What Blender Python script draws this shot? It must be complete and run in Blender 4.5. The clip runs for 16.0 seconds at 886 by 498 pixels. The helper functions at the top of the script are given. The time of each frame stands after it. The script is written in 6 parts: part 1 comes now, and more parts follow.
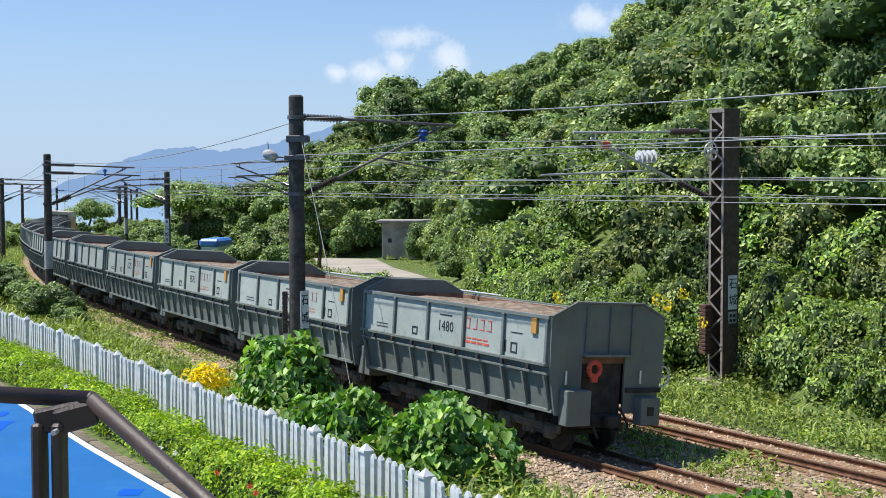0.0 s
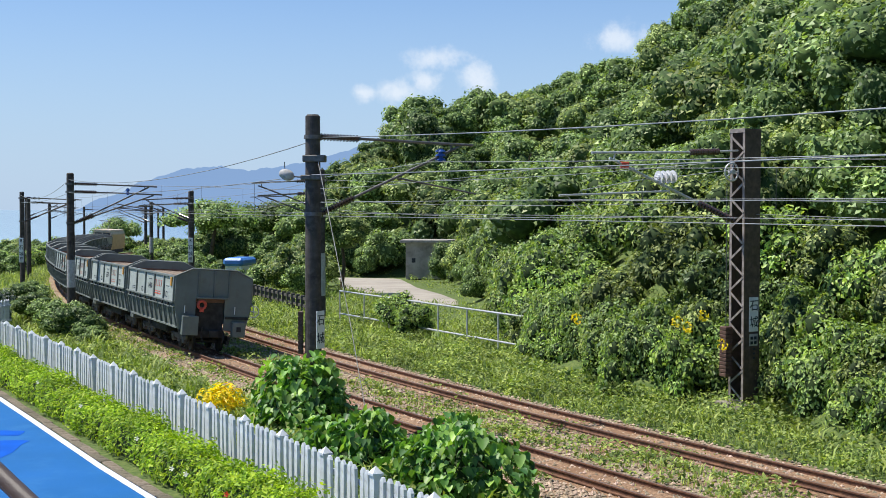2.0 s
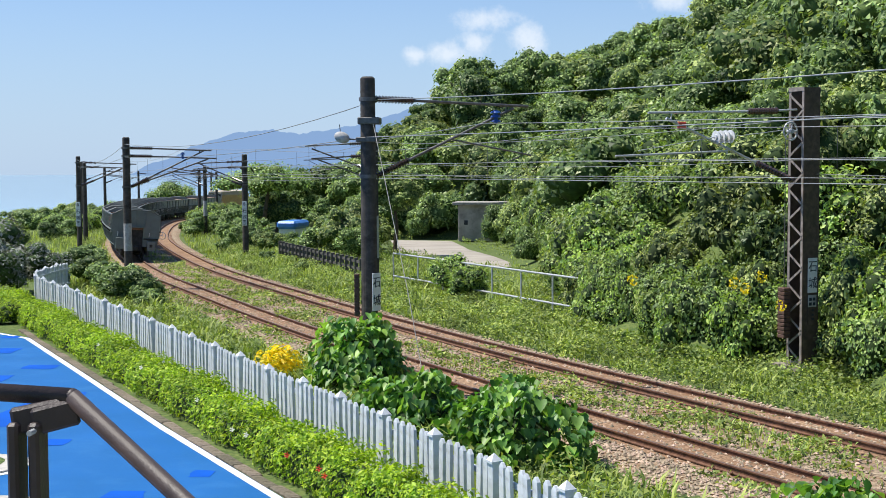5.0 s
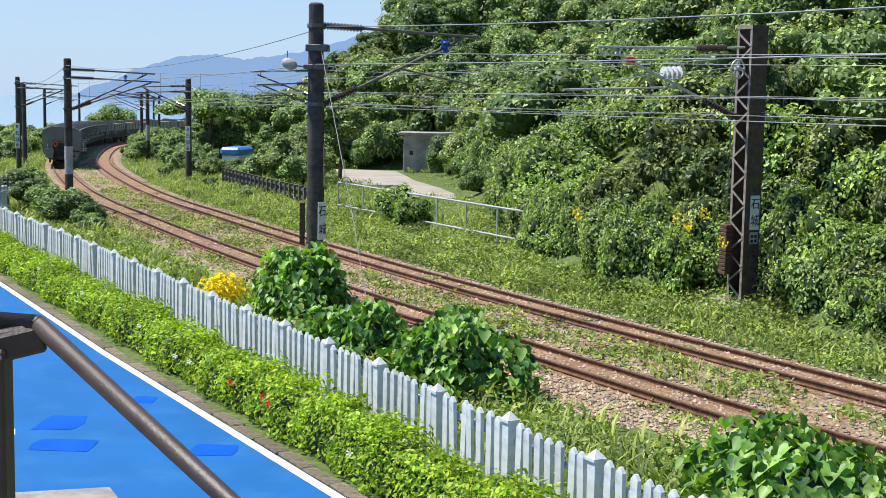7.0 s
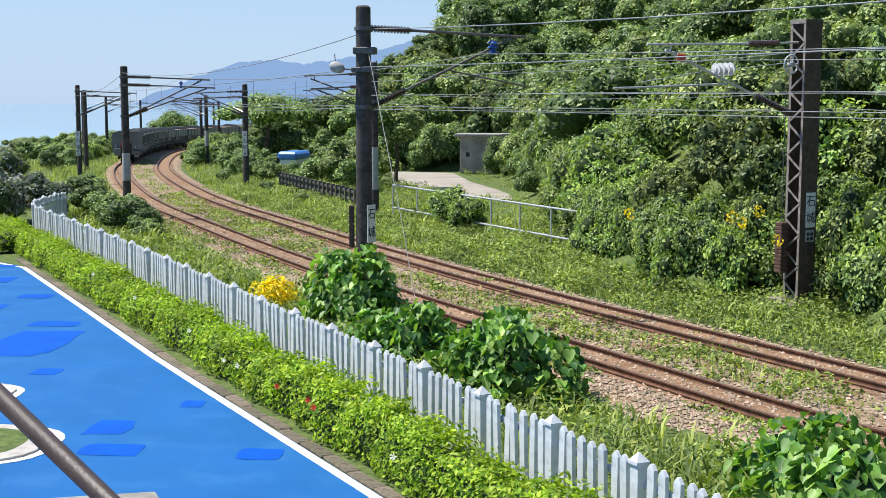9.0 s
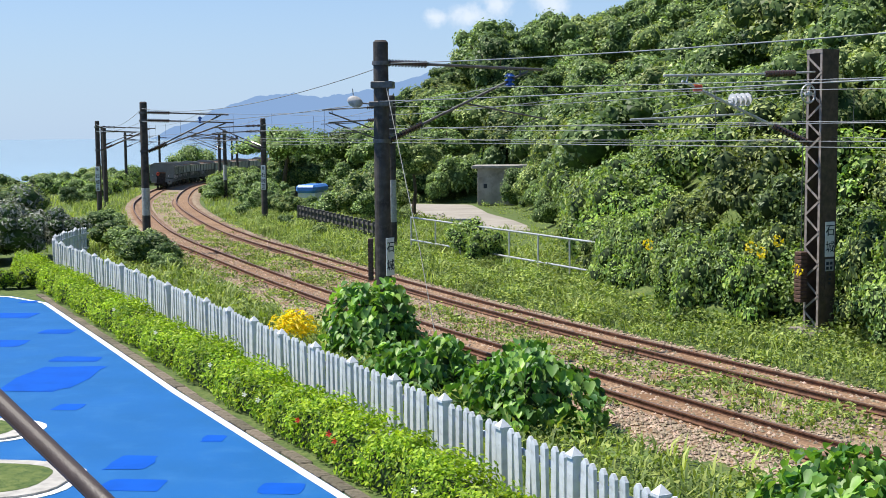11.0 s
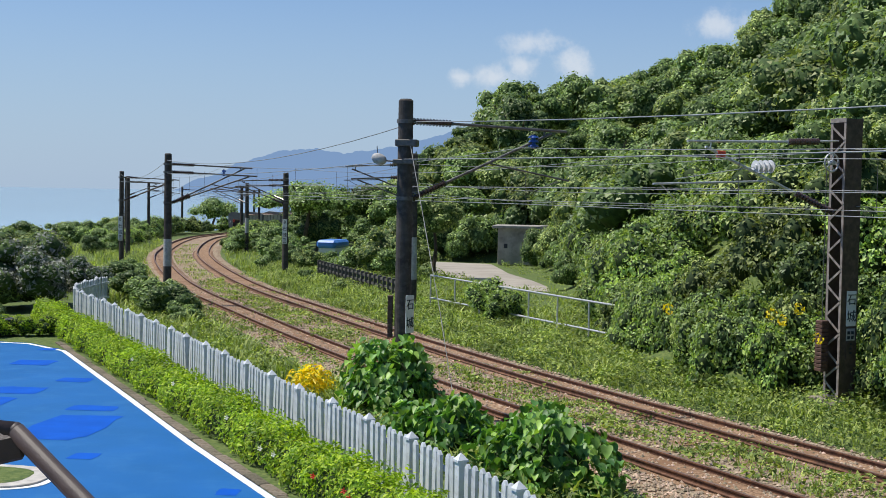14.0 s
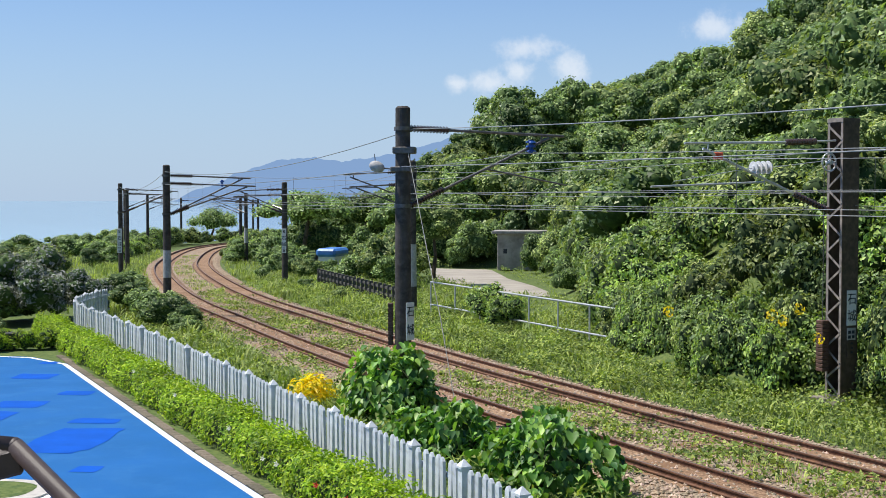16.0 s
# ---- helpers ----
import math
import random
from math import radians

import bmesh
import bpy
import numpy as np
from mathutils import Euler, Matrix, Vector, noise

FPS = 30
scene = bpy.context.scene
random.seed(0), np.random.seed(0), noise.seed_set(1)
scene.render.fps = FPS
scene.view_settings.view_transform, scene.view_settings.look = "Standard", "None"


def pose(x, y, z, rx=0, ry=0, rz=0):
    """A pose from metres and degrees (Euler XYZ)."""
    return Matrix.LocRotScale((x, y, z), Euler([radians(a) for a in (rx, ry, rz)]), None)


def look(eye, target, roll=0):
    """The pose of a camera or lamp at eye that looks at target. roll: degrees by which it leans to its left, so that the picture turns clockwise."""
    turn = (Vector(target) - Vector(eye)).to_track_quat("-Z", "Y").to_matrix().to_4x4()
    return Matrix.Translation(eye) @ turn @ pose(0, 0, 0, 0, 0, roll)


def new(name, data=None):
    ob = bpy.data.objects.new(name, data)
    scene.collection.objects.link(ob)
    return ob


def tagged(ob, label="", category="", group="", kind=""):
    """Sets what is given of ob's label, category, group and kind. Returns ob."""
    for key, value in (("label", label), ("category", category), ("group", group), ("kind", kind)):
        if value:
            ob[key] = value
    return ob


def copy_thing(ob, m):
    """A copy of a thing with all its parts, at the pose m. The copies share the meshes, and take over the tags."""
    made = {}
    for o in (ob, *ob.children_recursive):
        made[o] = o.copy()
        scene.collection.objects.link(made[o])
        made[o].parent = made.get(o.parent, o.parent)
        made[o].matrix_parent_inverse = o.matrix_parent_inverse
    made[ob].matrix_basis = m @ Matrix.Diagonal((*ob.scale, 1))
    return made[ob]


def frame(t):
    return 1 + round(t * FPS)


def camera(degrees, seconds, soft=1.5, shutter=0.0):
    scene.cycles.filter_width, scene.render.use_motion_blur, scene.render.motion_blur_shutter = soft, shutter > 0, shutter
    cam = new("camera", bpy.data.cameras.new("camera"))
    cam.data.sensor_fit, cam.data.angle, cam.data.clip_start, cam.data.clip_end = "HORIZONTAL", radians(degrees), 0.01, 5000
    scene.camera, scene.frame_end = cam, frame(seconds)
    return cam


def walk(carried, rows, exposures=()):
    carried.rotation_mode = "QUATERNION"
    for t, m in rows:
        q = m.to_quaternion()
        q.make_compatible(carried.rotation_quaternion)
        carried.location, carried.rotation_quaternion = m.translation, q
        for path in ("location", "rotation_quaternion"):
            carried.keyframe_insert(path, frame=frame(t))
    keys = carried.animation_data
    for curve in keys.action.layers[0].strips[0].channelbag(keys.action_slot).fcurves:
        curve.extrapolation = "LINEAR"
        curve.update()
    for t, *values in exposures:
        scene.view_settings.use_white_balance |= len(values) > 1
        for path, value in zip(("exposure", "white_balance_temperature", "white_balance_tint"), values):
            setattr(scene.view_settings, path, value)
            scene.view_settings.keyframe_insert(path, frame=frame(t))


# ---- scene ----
cam = camera(37.5, 16.0, 0.75)
PATH = [
    (0.0, pose(-0.345, -0.335, 5.872, 87.219, 0.125, 0.089)),
    (0.5, pose(-0.369, -0.285, 5.865, 87.365, 0.058, -0.897)),
    (1.0, pose(-0.201, -0.196, 5.864, 87.452, -0.206, -0.593)),
    (1.5, pose(-0.065, -0.132, 5.863, 87.482, -0.217, 1.196)),
    (2.0, pose(-0.079, -0.105, 5.879, 88.088, -0.032, 1.275)),
    (2.5, pose(-0.124, -0.107, 5.875, 88.104, 0.804, 1.311)),
    (3.0, pose(-0.159, -0.086, 5.880, 87.869, 1.306, 1.851)),
    (3.5, pose(-0.182, -0.061, 5.883, 87.838, 1.088, 3.126)),
    (4.0, pose(-0.190, -0.044, 5.870, 87.635, 0.831, 3.166)),
    (4.2, pose(-0.199, -0.036, 5.863, 87.226, 0.753, 3.189)),
    (6.3, pose(-0.205, -0.140, 5.875, 85.602, -0.512, 3.550)),
    (6.5, pose(-0.242, -0.114, 5.871, 84.261, -0.641, 3.263)),
    (7.0, pose(-0.269, -0.044, 5.868, 83.406, -1.021, 1.126)),
    (7.5, pose(-0.092, -0.009, 5.868, 83.441, -0.962, 1.160)),
    (8.0, pose(0.080, 0.038, 5.876, 83.398, -0.614, 2.451)),
    (8.5, pose(0.053, 0.089, 5.869, 83.403, -0.337, 3.095)),
    (8.7, pose(0.036, 0.116, 5.857, 83.401, -0.181, 3.637)),
    (10.8, pose(-0.022, 0.035, 5.894, 84.668, 0.442, 3.516)),
    (11.0, pose(0.000, 0.044, 5.895, 84.833, 0.497, 4.441)),
    (11.5, pose(-0.008, 0.051, 5.895, 85.044, 0.471, 4.795)),
    (12.0, pose(-0.016, 0.047, 5.893, 85.218, 0.402, 4.837)),
    (12.5, pose(-0.010, 0.023, 5.889, 85.956, 0.178, 4.809)),
    (13.0, pose(-0.033, 0.017, 5.908, 86.812, -1.182, 5.141)),
    (13.5, pose(-0.072, 0.047, 5.904, 87.150, -1.305, 5.387)),
    (14.0, pose(-0.034, 0.021, 5.902, 87.392, -0.984, 5.380)),
    (14.5, pose(0.000, 0.000, 5.900, 87.546, 0.000, 5.300)),
    (15.0, pose(-0.016, 0.039, 5.896, 87.657, 0.182, 5.224)),
    (15.5, pose(-0.021, 0.028, 5.899, 87.664, 0.163, 5.230)),
    (16.0, pose(-0.022, 0.012, 5.906, 87.675, 0.033, 5.322)),
]
# the clip's camera darkens its picture a little as the sky enters it
walk(cam, PATH, [(0, 0.46), (3.5, 0.38), (4.2, 0.40), (7.0, 0.56), (8.7, 0.54), (11.0, 0.48), (12.5, 0.38), (13.0, 0.32), (13.5, 0.15), (14.0, 0.12), (14.5, 0.20), (15.2, 0.31), (16.0, 0.32)])

# ---------------------------------------------------------------- sky, sun
SUN_EL, SUN_AZ = 62.0, -84.0          # degrees; azimuth clockwise from +y
world = bpy.data.worlds.new("sky")
scene.world = world
world.use_nodes = True
wt = world.node_tree
wt.nodes.clear()
w_out = wt.nodes.new("ShaderNodeOutputWorld")
w_bg = wt.nodes.new("ShaderNodeBackground")
w_sky = wt.nodes.new("ShaderNodeTexSky")
w_sky.sky_type = "NISHITA"
w_sky.sun_disc = False
w_sky.sun_elevation = radians(SUN_EL)
w_sky.sun_rotation = radians(SUN_AZ)
w_sky.air_density, w_sky.dust_density, w_sky.ozone_density = 1.0, 0.35, 3.5
w_bg.inputs["Strength"].default_value = 0.095
w_geo = wt.nodes.new("ShaderNodeTexCoord")
# small cumulus puffs that stand over the hill: soft heaps of direction (azimuth, elevation, half sizes), broken up by noise
wl = wt.links.new
PUFFS = ((-1.5, 6.4, 2.1, 0.8), (-3.2, 4.9, 1.5, 0.85), (-1.95, 5.4, 1.2, 0.75), (0.0, 5.55, 1.4, 1.0), (-4.85, 4.9, 1.0, 0.62), (6.5, 7.2, 2.1, 0.95),
         (-38, 14, 5, 1.6), (62, 12, 6, 2.0), (120, 18, 7, 2.5), (-120, 16, 8, 2.5), (170, 13, 6, 2.0))
w_n1 = wt.nodes.new("ShaderNodeTexNoise")
w_n1.inputs["Scale"].default_value = 46.0
w_n1.inputs["Detail"].default_value = 6
w_n1.inputs["Roughness"].default_value = 0.62
wl(w_geo.outputs["Generated"], w_n1.inputs["Vector"])
w_puff = None
for p_az, p_el, p_w, p_h in PUFFS:
    a_, e_ = radians(p_az), radians(p_el)
    mp = wt.nodes.new("ShaderNodeMapping")
    mp.vector_type = "TEXTURE"
    mp.inputs["Location"].default_value = (math.sin(a_) * math.cos(e_), math.cos(a_) * math.cos(e_), math.sin(e_))
    mp.inputs["Rotation"].default_value = (0, 0, -a_)
    mp.inputs["Scale"].default_value = (radians(p_w), 1.0, radians(p_h))
    ln = wt.nodes.new("ShaderNodeVectorMath")
    ln.operation = "LENGTH"
    mr = wt.nodes.new("ShaderNodeMapRange")
    mr.inputs["From Min"].default_value, mr.inputs["From Max"].default_value = 1.25, 0.1
    wl(w_geo.outputs["Generated"], mp.inputs["Vector"])
    wl(mp.outputs["Vector"], ln.inputs[0])
    wl(ln.outputs["Value"], mr.inputs["Value"])
    if w_puff is None:
        w_puff = mr.outputs["Result"]
    else:
        mx = wt.nodes.new("ShaderNodeMath")
        mx.operation = "MAXIMUM"
        wl(w_puff, mx.inputs[0])
        wl(mr.outputs["Result"], mx.inputs[1])
        w_puff = mx.outputs[0]
w_sum = wt.nodes.new("ShaderNodeMath")
w_sum.operation = "MULTIPLY_ADD"
w_sum.inputs[1].default_value = 0.62
wl(w_puff, w_sum.inputs[0])
wl(w_n1.outputs["Fac"], w_sum.inputs[2])
w_r1 = wt.nodes.new("ShaderNodeMapRange")
w_r1.interpolation_type = "SMOOTHSTEP"
w_r1.inputs["From Min"].default_value, w_r1.inputs["From Max"].default_value = 0.70, 1.14
w_r1.inputs["To Max"].default_value = 0.62
w_gate = wt.nodes.new("ShaderNodeMath")
w_gate.operation = "MULTIPLY"
w_lim = wt.nodes.new("ShaderNodeMapRange")
w_lim.inputs["From Max"].default_value = 0.25
wl(w_puff, w_lim.inputs["Value"])
wl(w_sum.outputs[0], w_r1.inputs["Value"])
wl(w_r1.outputs["Result"], w_gate.inputs[0])
wl(w_lim.outputs["Result"], w_gate.inputs[1])
w_mix = wt.nodes.new("ShaderNodeMixRGB")
w_mix.inputs[2].default_value = (7.6, 7.9, 8.3, 1)
wl(w_gate.outputs[0], w_mix.inputs[0])
w_tint = wt.nodes.new("ShaderNodeMixRGB")
w_tint.blend_type = "MULTIPLY"
w_tint.inputs[0].default_value = 1.0
w_tint.inputs[2].default_value = (0.72, 0.88, 1.10, 1)
wl(w_sky.outputs["Color"], w_tint.inputs[1])
# sea haze that thins with height
w_sep = wt.nodes.new("ShaderNodeSeparateXYZ")
w_hz = wt.nodes.new("ShaderNodeMapRange")
w_hz.interpolation_type = "SMOOTHSTEP"
w_hz.inputs["From Min"].default_value, w_hz.inputs["From Max"].default_value = -0.02, 0.24
w_hz.inputs["To Min"].default_value, w_hz.inputs["To Max"].default_value = 0.85, 0.0
w_haze = wt.nodes.new("ShaderNodeMixRGB")
w_haze.inputs[2].default_value = (3.9, 5.1, 6.8, 1)
wl(w_geo.outputs["Generated"], w_sep.inputs[0])
wl(w_sep.outputs["Z"], w_hz.inputs["Value"])
wl(w_hz.outputs["Result"], w_haze.inputs[0])
wl(w_tint.outputs["Color"], w_haze.inputs[1])
wl(w_haze.outputs["Color"], w_mix.inputs[1])
wl(w_mix.outputs["Color"], w_bg.inputs["Color"])
wl(w_bg.outputs["Background"], w_out.inputs["Surface"])

sun = new("sun", bpy.data.lights.new("sun", "SUN"))
sun.data.energy, sun.data.angle, sun.data.color = 5.0, radians(0.53), (1.0, 0.95, 0.87)
_el, _az = radians(SUN_EL), radians(SUN_AZ)
SUN_DIR = Vector((math.cos(_el) * math.sin(_az), math.cos(_el) * math.cos(_az), math.sin(_el)))
sun.matrix_world = look(SUN_DIR * 200, (0, 0, 0))


# ---------------------------------------------------------------- materials
def mat(name, col, rough=0.7, metal=0.0, var=0.25, scale=6.0, bump=0.15, bscale=40.0, col2=None, objrand=0.0,
        island=0.0, spec=0.35, translucent=None, wear=None, coord="Object"):
    """A surface with two scales of colour variation, fine relief and, where given, patches of a second colour."""
    m = bpy.data.materials.new(name)
    m.use_nodes = True
    nt = m.node_tree
    b = nt.nodes["Principled BSDF"]
    b.inputs["Roughness"].default_value = rough
    b.inputs["Metallic"].default_value = metal
    b.inputs["Specular IOR Level"].default_value = spec
    tc = nt.nodes.new("ShaderNodeTexCoord")
    n1 = nt.nodes.new("ShaderNodeTexNoise")
    n1.inputs["Scale"].default_value = scale
    n1.inputs["Detail"].default_value = 6
    nt.links.new(tc.outputs[coord], n1.inputs["Vector"])
    ramp = nt.nodes.new("ShaderNodeValToRGB")
    c2 = col2 or tuple(min(1, c * (1 + var)) for c in col)
    c1 = col if col2 else tuple(c * (1 - var) for c in col)
    ramp.color_ramp.elements[0].color, ramp.color_ramp.elements[0].position = (*c1, 1), 0.32
    ramp.color_ramp.elements[1].color, ramp.color_ramp.elements[1].position = (*c2, 1), 0.68
    nt.links.new(n1.outputs["Fac"], ramp.inputs["Fac"])
    out = ramp.outputs["Color"]
    if wear:
        wcol, wscale, lo, hi = wear
        n3 = nt.nodes.new("ShaderNodeTexNoise")
        n3.inputs["Scale"].default_value, n3.inputs["Detail"].default_value = wscale, 8
        n3.inputs["Roughness"].default_value = 0.65
        nt.links.new(tc.outputs[coord], n3.inputs["Vector"])
        r3 = nt.nodes.new("ShaderNodeValToRGB")
        r3.color_ramp.elements[0].position, r3.color_ramp.elements[1].position = lo, hi
        nt.links.new(n3.outputs["Fac"], r3.inputs["Fac"])
        mx = nt.nodes.new("ShaderNodeMixRGB")
        mx.inputs[2].default_value = (*wcol, 1)
        nt.links.new(r3.outputs["Color"], mx.inputs[0])
        nt.links.new(out, mx.inputs[1])
        out = mx.outputs["Color"]
    if objrand or island:
        hs = nt.nodes.new("ShaderNodeHueSaturation")
        src = None
        for node, sock, amount in (("ShaderNodeObjectInfo", "Random", objrand), ("ShaderNodeNewGeometry", "Random Per Island", island)):
            if not amount:
                continue
            g = nt.nodes.new(node)
            mr = nt.nodes.new("ShaderNodeMapRange")
            mr.inputs["To Min"].default_value, mr.inputs["To Max"].default_value = 1 - amount, 1 + amount
            nt.links.new(g.outputs[sock], mr.inputs["Value"])
            if src is None:
                src = mr.outputs["Result"]
            else:
                mu = nt.nodes.new("ShaderNodeMath")
                mu.operation = "MULTIPLY"
                nt.links.new(src, mu.inputs[0])
                nt.links.new(mr.outputs["Result"], mu.inputs[1])
                src = mu.outputs[0]
            hue = nt.nodes.new("ShaderNodeMapRange")
            hue.inputs["To Min"].default_value, hue.inputs["To Max"].default_value = 0.5 + 0.05 * amount, 0.5 - 0.06 * amount
            nt.links.new(g.outputs[sock], hue.inputs["Value"])
            nt.links.new(hue.outputs["Result"], hs.inputs["Hue"])
        nt.links.new(src, hs.inputs["Value"])
        nt.links.new(out, hs.inputs["Color"])
        out = hs.outputs["Color"]
    nt.links.new(out, b.inputs["Base Color"])
    if bump:
        n2 = nt.nodes.new("ShaderNodeTexNoise")
        n2.inputs["Scale"].default_value, n2.inputs["Detail"].default_value = bscale, 4
        nt.links.new(tc.outputs[coord], n2.inputs["Vector"])
        bp = nt.nodes.new("ShaderNodeBump")
        bp.inputs["Strength"].default_value, bp.inputs["Distance"].default_value = bump, 0.02
        nt.links.new(n2.outputs["Fac"], bp.inputs["Height"])
        nt.links.new(bp.outputs["Normal"], b.inputs["Normal"])
    if translucent:
        tr = nt.nodes.new("ShaderNodeBsdfTranslucent")
        tint = nt.nodes.new("ShaderNodeMixRGB")
        tint.blend_type = "MULTIPLY"
        tint.inputs[0].default_value = 1.0
        tint.inputs[2].default_value = (1.5, 1.6, 0.6, 1)
        nt.links.new(out, tint.inputs[1])
        nt.links.new(tint.outputs["Color"], tr.inputs["Color"])
        ms = nt.nodes.new("ShaderNodeMixShader")
        ms.inputs[0].default_value = translucent
        nt.links.new(b.outputs[0], ms.inputs[1])
        nt.links.new(tr.outputs[0], ms.inputs[2])
        nt.links.new(ms.outputs[0], nt.nodes["Material Output"].inputs["Surface"])
    return m


M_TREE = mat("tree_leaf", (0.190, 0.280, 0.092), 0.5, var=0.35, scale=1.2, bump=0, island=0.5, objrand=0.38, translucent=0.22, spec=0.4)
M_TREE2 = mat("olive_leaf", (0.240, 0.300, 0.100), 0.55, var=0.3, scale=1.4, bump=0, island=0.45, objrand=0.35, translucent=0.22)
M_VINE = mat("vine_leaf", (0.215, 0.325, 0.082), 0.5, var=0.35, scale=1.3, bump=0, island=0.55, objrand=0.32, translucent=0.28, spec=0.5)
# leaf-mottled green, darkened to put the shadows between trees into the colour
M_MASS = mat("shade_darkened_foliage", (0.036, 0.068, 0.018), 0.8, scale=9.0, col2=(0.105, 0.172, 0.045), bump=1.0, bscale=15, objrand=0.3, spec=0.25,
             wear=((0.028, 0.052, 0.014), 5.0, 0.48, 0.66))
# near-black green: the shade in the gaps between leaves, put into the colour
M_CORE = mat("foliage_gap_shade", (0.026, 0.048, 0.013), 0.9, var=0.4, scale=3.0, bump=0.5, bscale=9)
M_BIG = mat("broad_leaf", (0.125, 0.270, 0.050), 0.5, var=0.5, scale=2.5, bump=0, island=0.6, translucent=0.25, spec=0.5)
M_HEDGE = mat("hedge_leaf", (0.235, 0.365, 0.028), 0.5, var=0.4, scale=1.6, bump=0, island=0.5, translucent=0.30, spec=0.22)
M_GRASS = mat("grass_blade", (0.240, 0.318, 0.078), 0.6, var=0.4, scale=0.5, bump=0, island=0.5, translucent=0.25, coord="Object")
M_WEED = mat("weed_leaf", (0.205, 0.280, 0.068), 0.6, var=0.45, scale=0.6, bump=0, island=0.55, translucent=0.25, spec=0.3)
M_PALE = mat("silvery_leaf", (0.215, 0.235, 0.205), 0.6, var=0.3, scale=1.5, bump=0, island=0.5, translucent=0.1)
M_YELLOW = mat("yellow_leaf", (0.84, 0.62, 0.012), 0.5, var=0.3, scale=6, bump=0, island=0.3, translucent=0.25)
M_RED = mat("red_petal", (0.62, 0.06, 0.02), 0.5, var=0.2, bump=0, translucent=0.2)
M_WHITEP = mat("white_petal", (0.75, 0.74, 0.68), 0.5, var=0.1, bump=0, translucent=0.2)
M_BARK = mat("bark", (0.10, 0.075, 0.05), 0.9, var=0.4, scale=12, bump=0.6, bscale=30)
M_SOIL = mat("verge_soil", (0.080, 0.120, 0.028), 0.95, scale=2.8, col2=(0.135, 0.170, 0.045), bump=1.0, bscale=9,
             wear=((0.050, 0.090, 0.020), 7.0, 0.45, 0.62))
M_BALLAST = mat("ballast_bed", (0.115, 0.085, 0.056), 0.95, scale=13.0, col2=(0.45, 0.36, 0.25), bump=1.0, bscale=15,
                wear=((0.20, 0.105, 0.05), 1.1, 0.46, 0.68))
M_RUSTBED = mat("rust_stained_ballast", (0.115, 0.066, 0.038), 0.95, scale=14.0, col2=(0.42, 0.275, 0.165), bump=1.0, bscale=16,
                wear=((0.19, 0.105, 0.055), 0.8, 0.42, 0.66))
M_STONE = mat("ballast_stone", (0.40, 0.315, 0.225), 0.9, var=0.35, scale=4, bump=0.3, island=0.45)
M_RUST = mat("rusty_rail", (0.130, 0.064, 0.040), 0.75, var=0.4, scale=9, bump=0.3, metal=0.2, wear=((0.23, 0.115, 0.06), 4, 0.5, 0.75))
M_RAILTOP = mat("rail_head", (0.17, 0.115, 0.09), 0.5, metal=0.3, var=0.2, scale=15, bump=0.05)
M_SLEEPER = mat("sleeper", (0.20, 0.125, 0.08), 0.9, var=0.4, scale=7, bump=0.4, objrand=0.25)
M_BLUE = mat("blue_court_paint", (0.010, 0.105, 0.300), 0.55, scale=0.55, col2=(0.012, 0.118, 0.350), bump=0.08, bscale=60,
             wear=((0.030, 0.155, 0.38), 0.9, 0.5, 0.8), spec=0.2)
M_BLUE2 = mat("blue_repaint", (0.002, 0.082, 0.44), 0.6, var=0.1, scale=1.5, bump=0.05, spec=0.12)
M_LINE = mat("white_line_paint", (0.78, 0.77, 0.74), 0.7, var=0.1, scale=3, bump=0.2, wear=((0.5, 0.48, 0.44), 7, 0.62, 0.75))
M_KERB = mat("kerb_concrete", (0.24, 0.215, 0.17), 0.9, var=0.3, scale=4, bump=0.5, objrand=0.15)
M_KERBD = mat("dirty_kerb_stone", (0.175, 0.150, 0.110), 0.95, var=0.35, scale=4, bump=0.7, objrand=0.25, wear=((0.085, 0.068, 0.045), 5, 0.46, 0.62))
M_PICKET = mat("white_picket_paint", (0.58, 0.61, 0.63), 0.6, var=0.12, scale=5, bump=0.25, objrand=0.10, wear=((0.38, 0.39, 0.37), 7, 0.56, 0.74))
M_CONC = mat("dark_weathered_concrete", (0.060, 0.052, 0.046), 0.9, var=0.35, scale=3, bump=0.4, wear=((0.10, 0.09, 0.08), 6, 0.5, 0.75))
M_BAND = mat("grey_band_paint", (0.40, 0.40, 0.39), 0.75, var=0.2, scale=5, bump=0.2, wear=((0.25, 0.24, 0.22), 6, 0.5, 0.7))
M_STEELB = mat("brown_painted_steel", (0.085, 0.060, 0.046), 0.65, var=0.3, scale=6, bump=0.2, wear=((0.06, 0.04, 0.03), 9, 0.5, 0.7))
M_LATT = mat("grey_lattice_steel", (0.25, 0.22, 0.20), 0.6, var=0.3, scale=6, bump=0.2)
M_GALV = mat("galvanised_steel", (0.50, 0.51, 0.51), 0.5, metal=0.4, var=0.2, scale=12, bump=0.1)
M_ARM = mat("dark_arm_steel", (0.13, 0.125, 0.12), 0.5, metal=0.5, var=0.3, scale=8, bump=0.1)
M_INS = mat("brown_insulator", (0.055, 0.035, 0.03), 0.25, var=0.2, scale=8, bump=0, spec=0.6)
M_INSW = mat("white_insulator", (0.62, 0.63, 0.64), 0.25, var=0.1, scale=8, bump=0, spec=0.6)
M_INSB = mat("blue_insulator", (0.025, 0.09, 0.33), 0.35, var=0.15, bump=0)
M_WIRE = mat("copper_wire", (0.30, 0.31, 0.31), 0.45, metal=0.4, var=0.2, bump=0)
M_WIRED = mat("dark_wire", (0.10, 0.10, 0.10), 0.5, metal=0.3, var=0.2, bump=0)
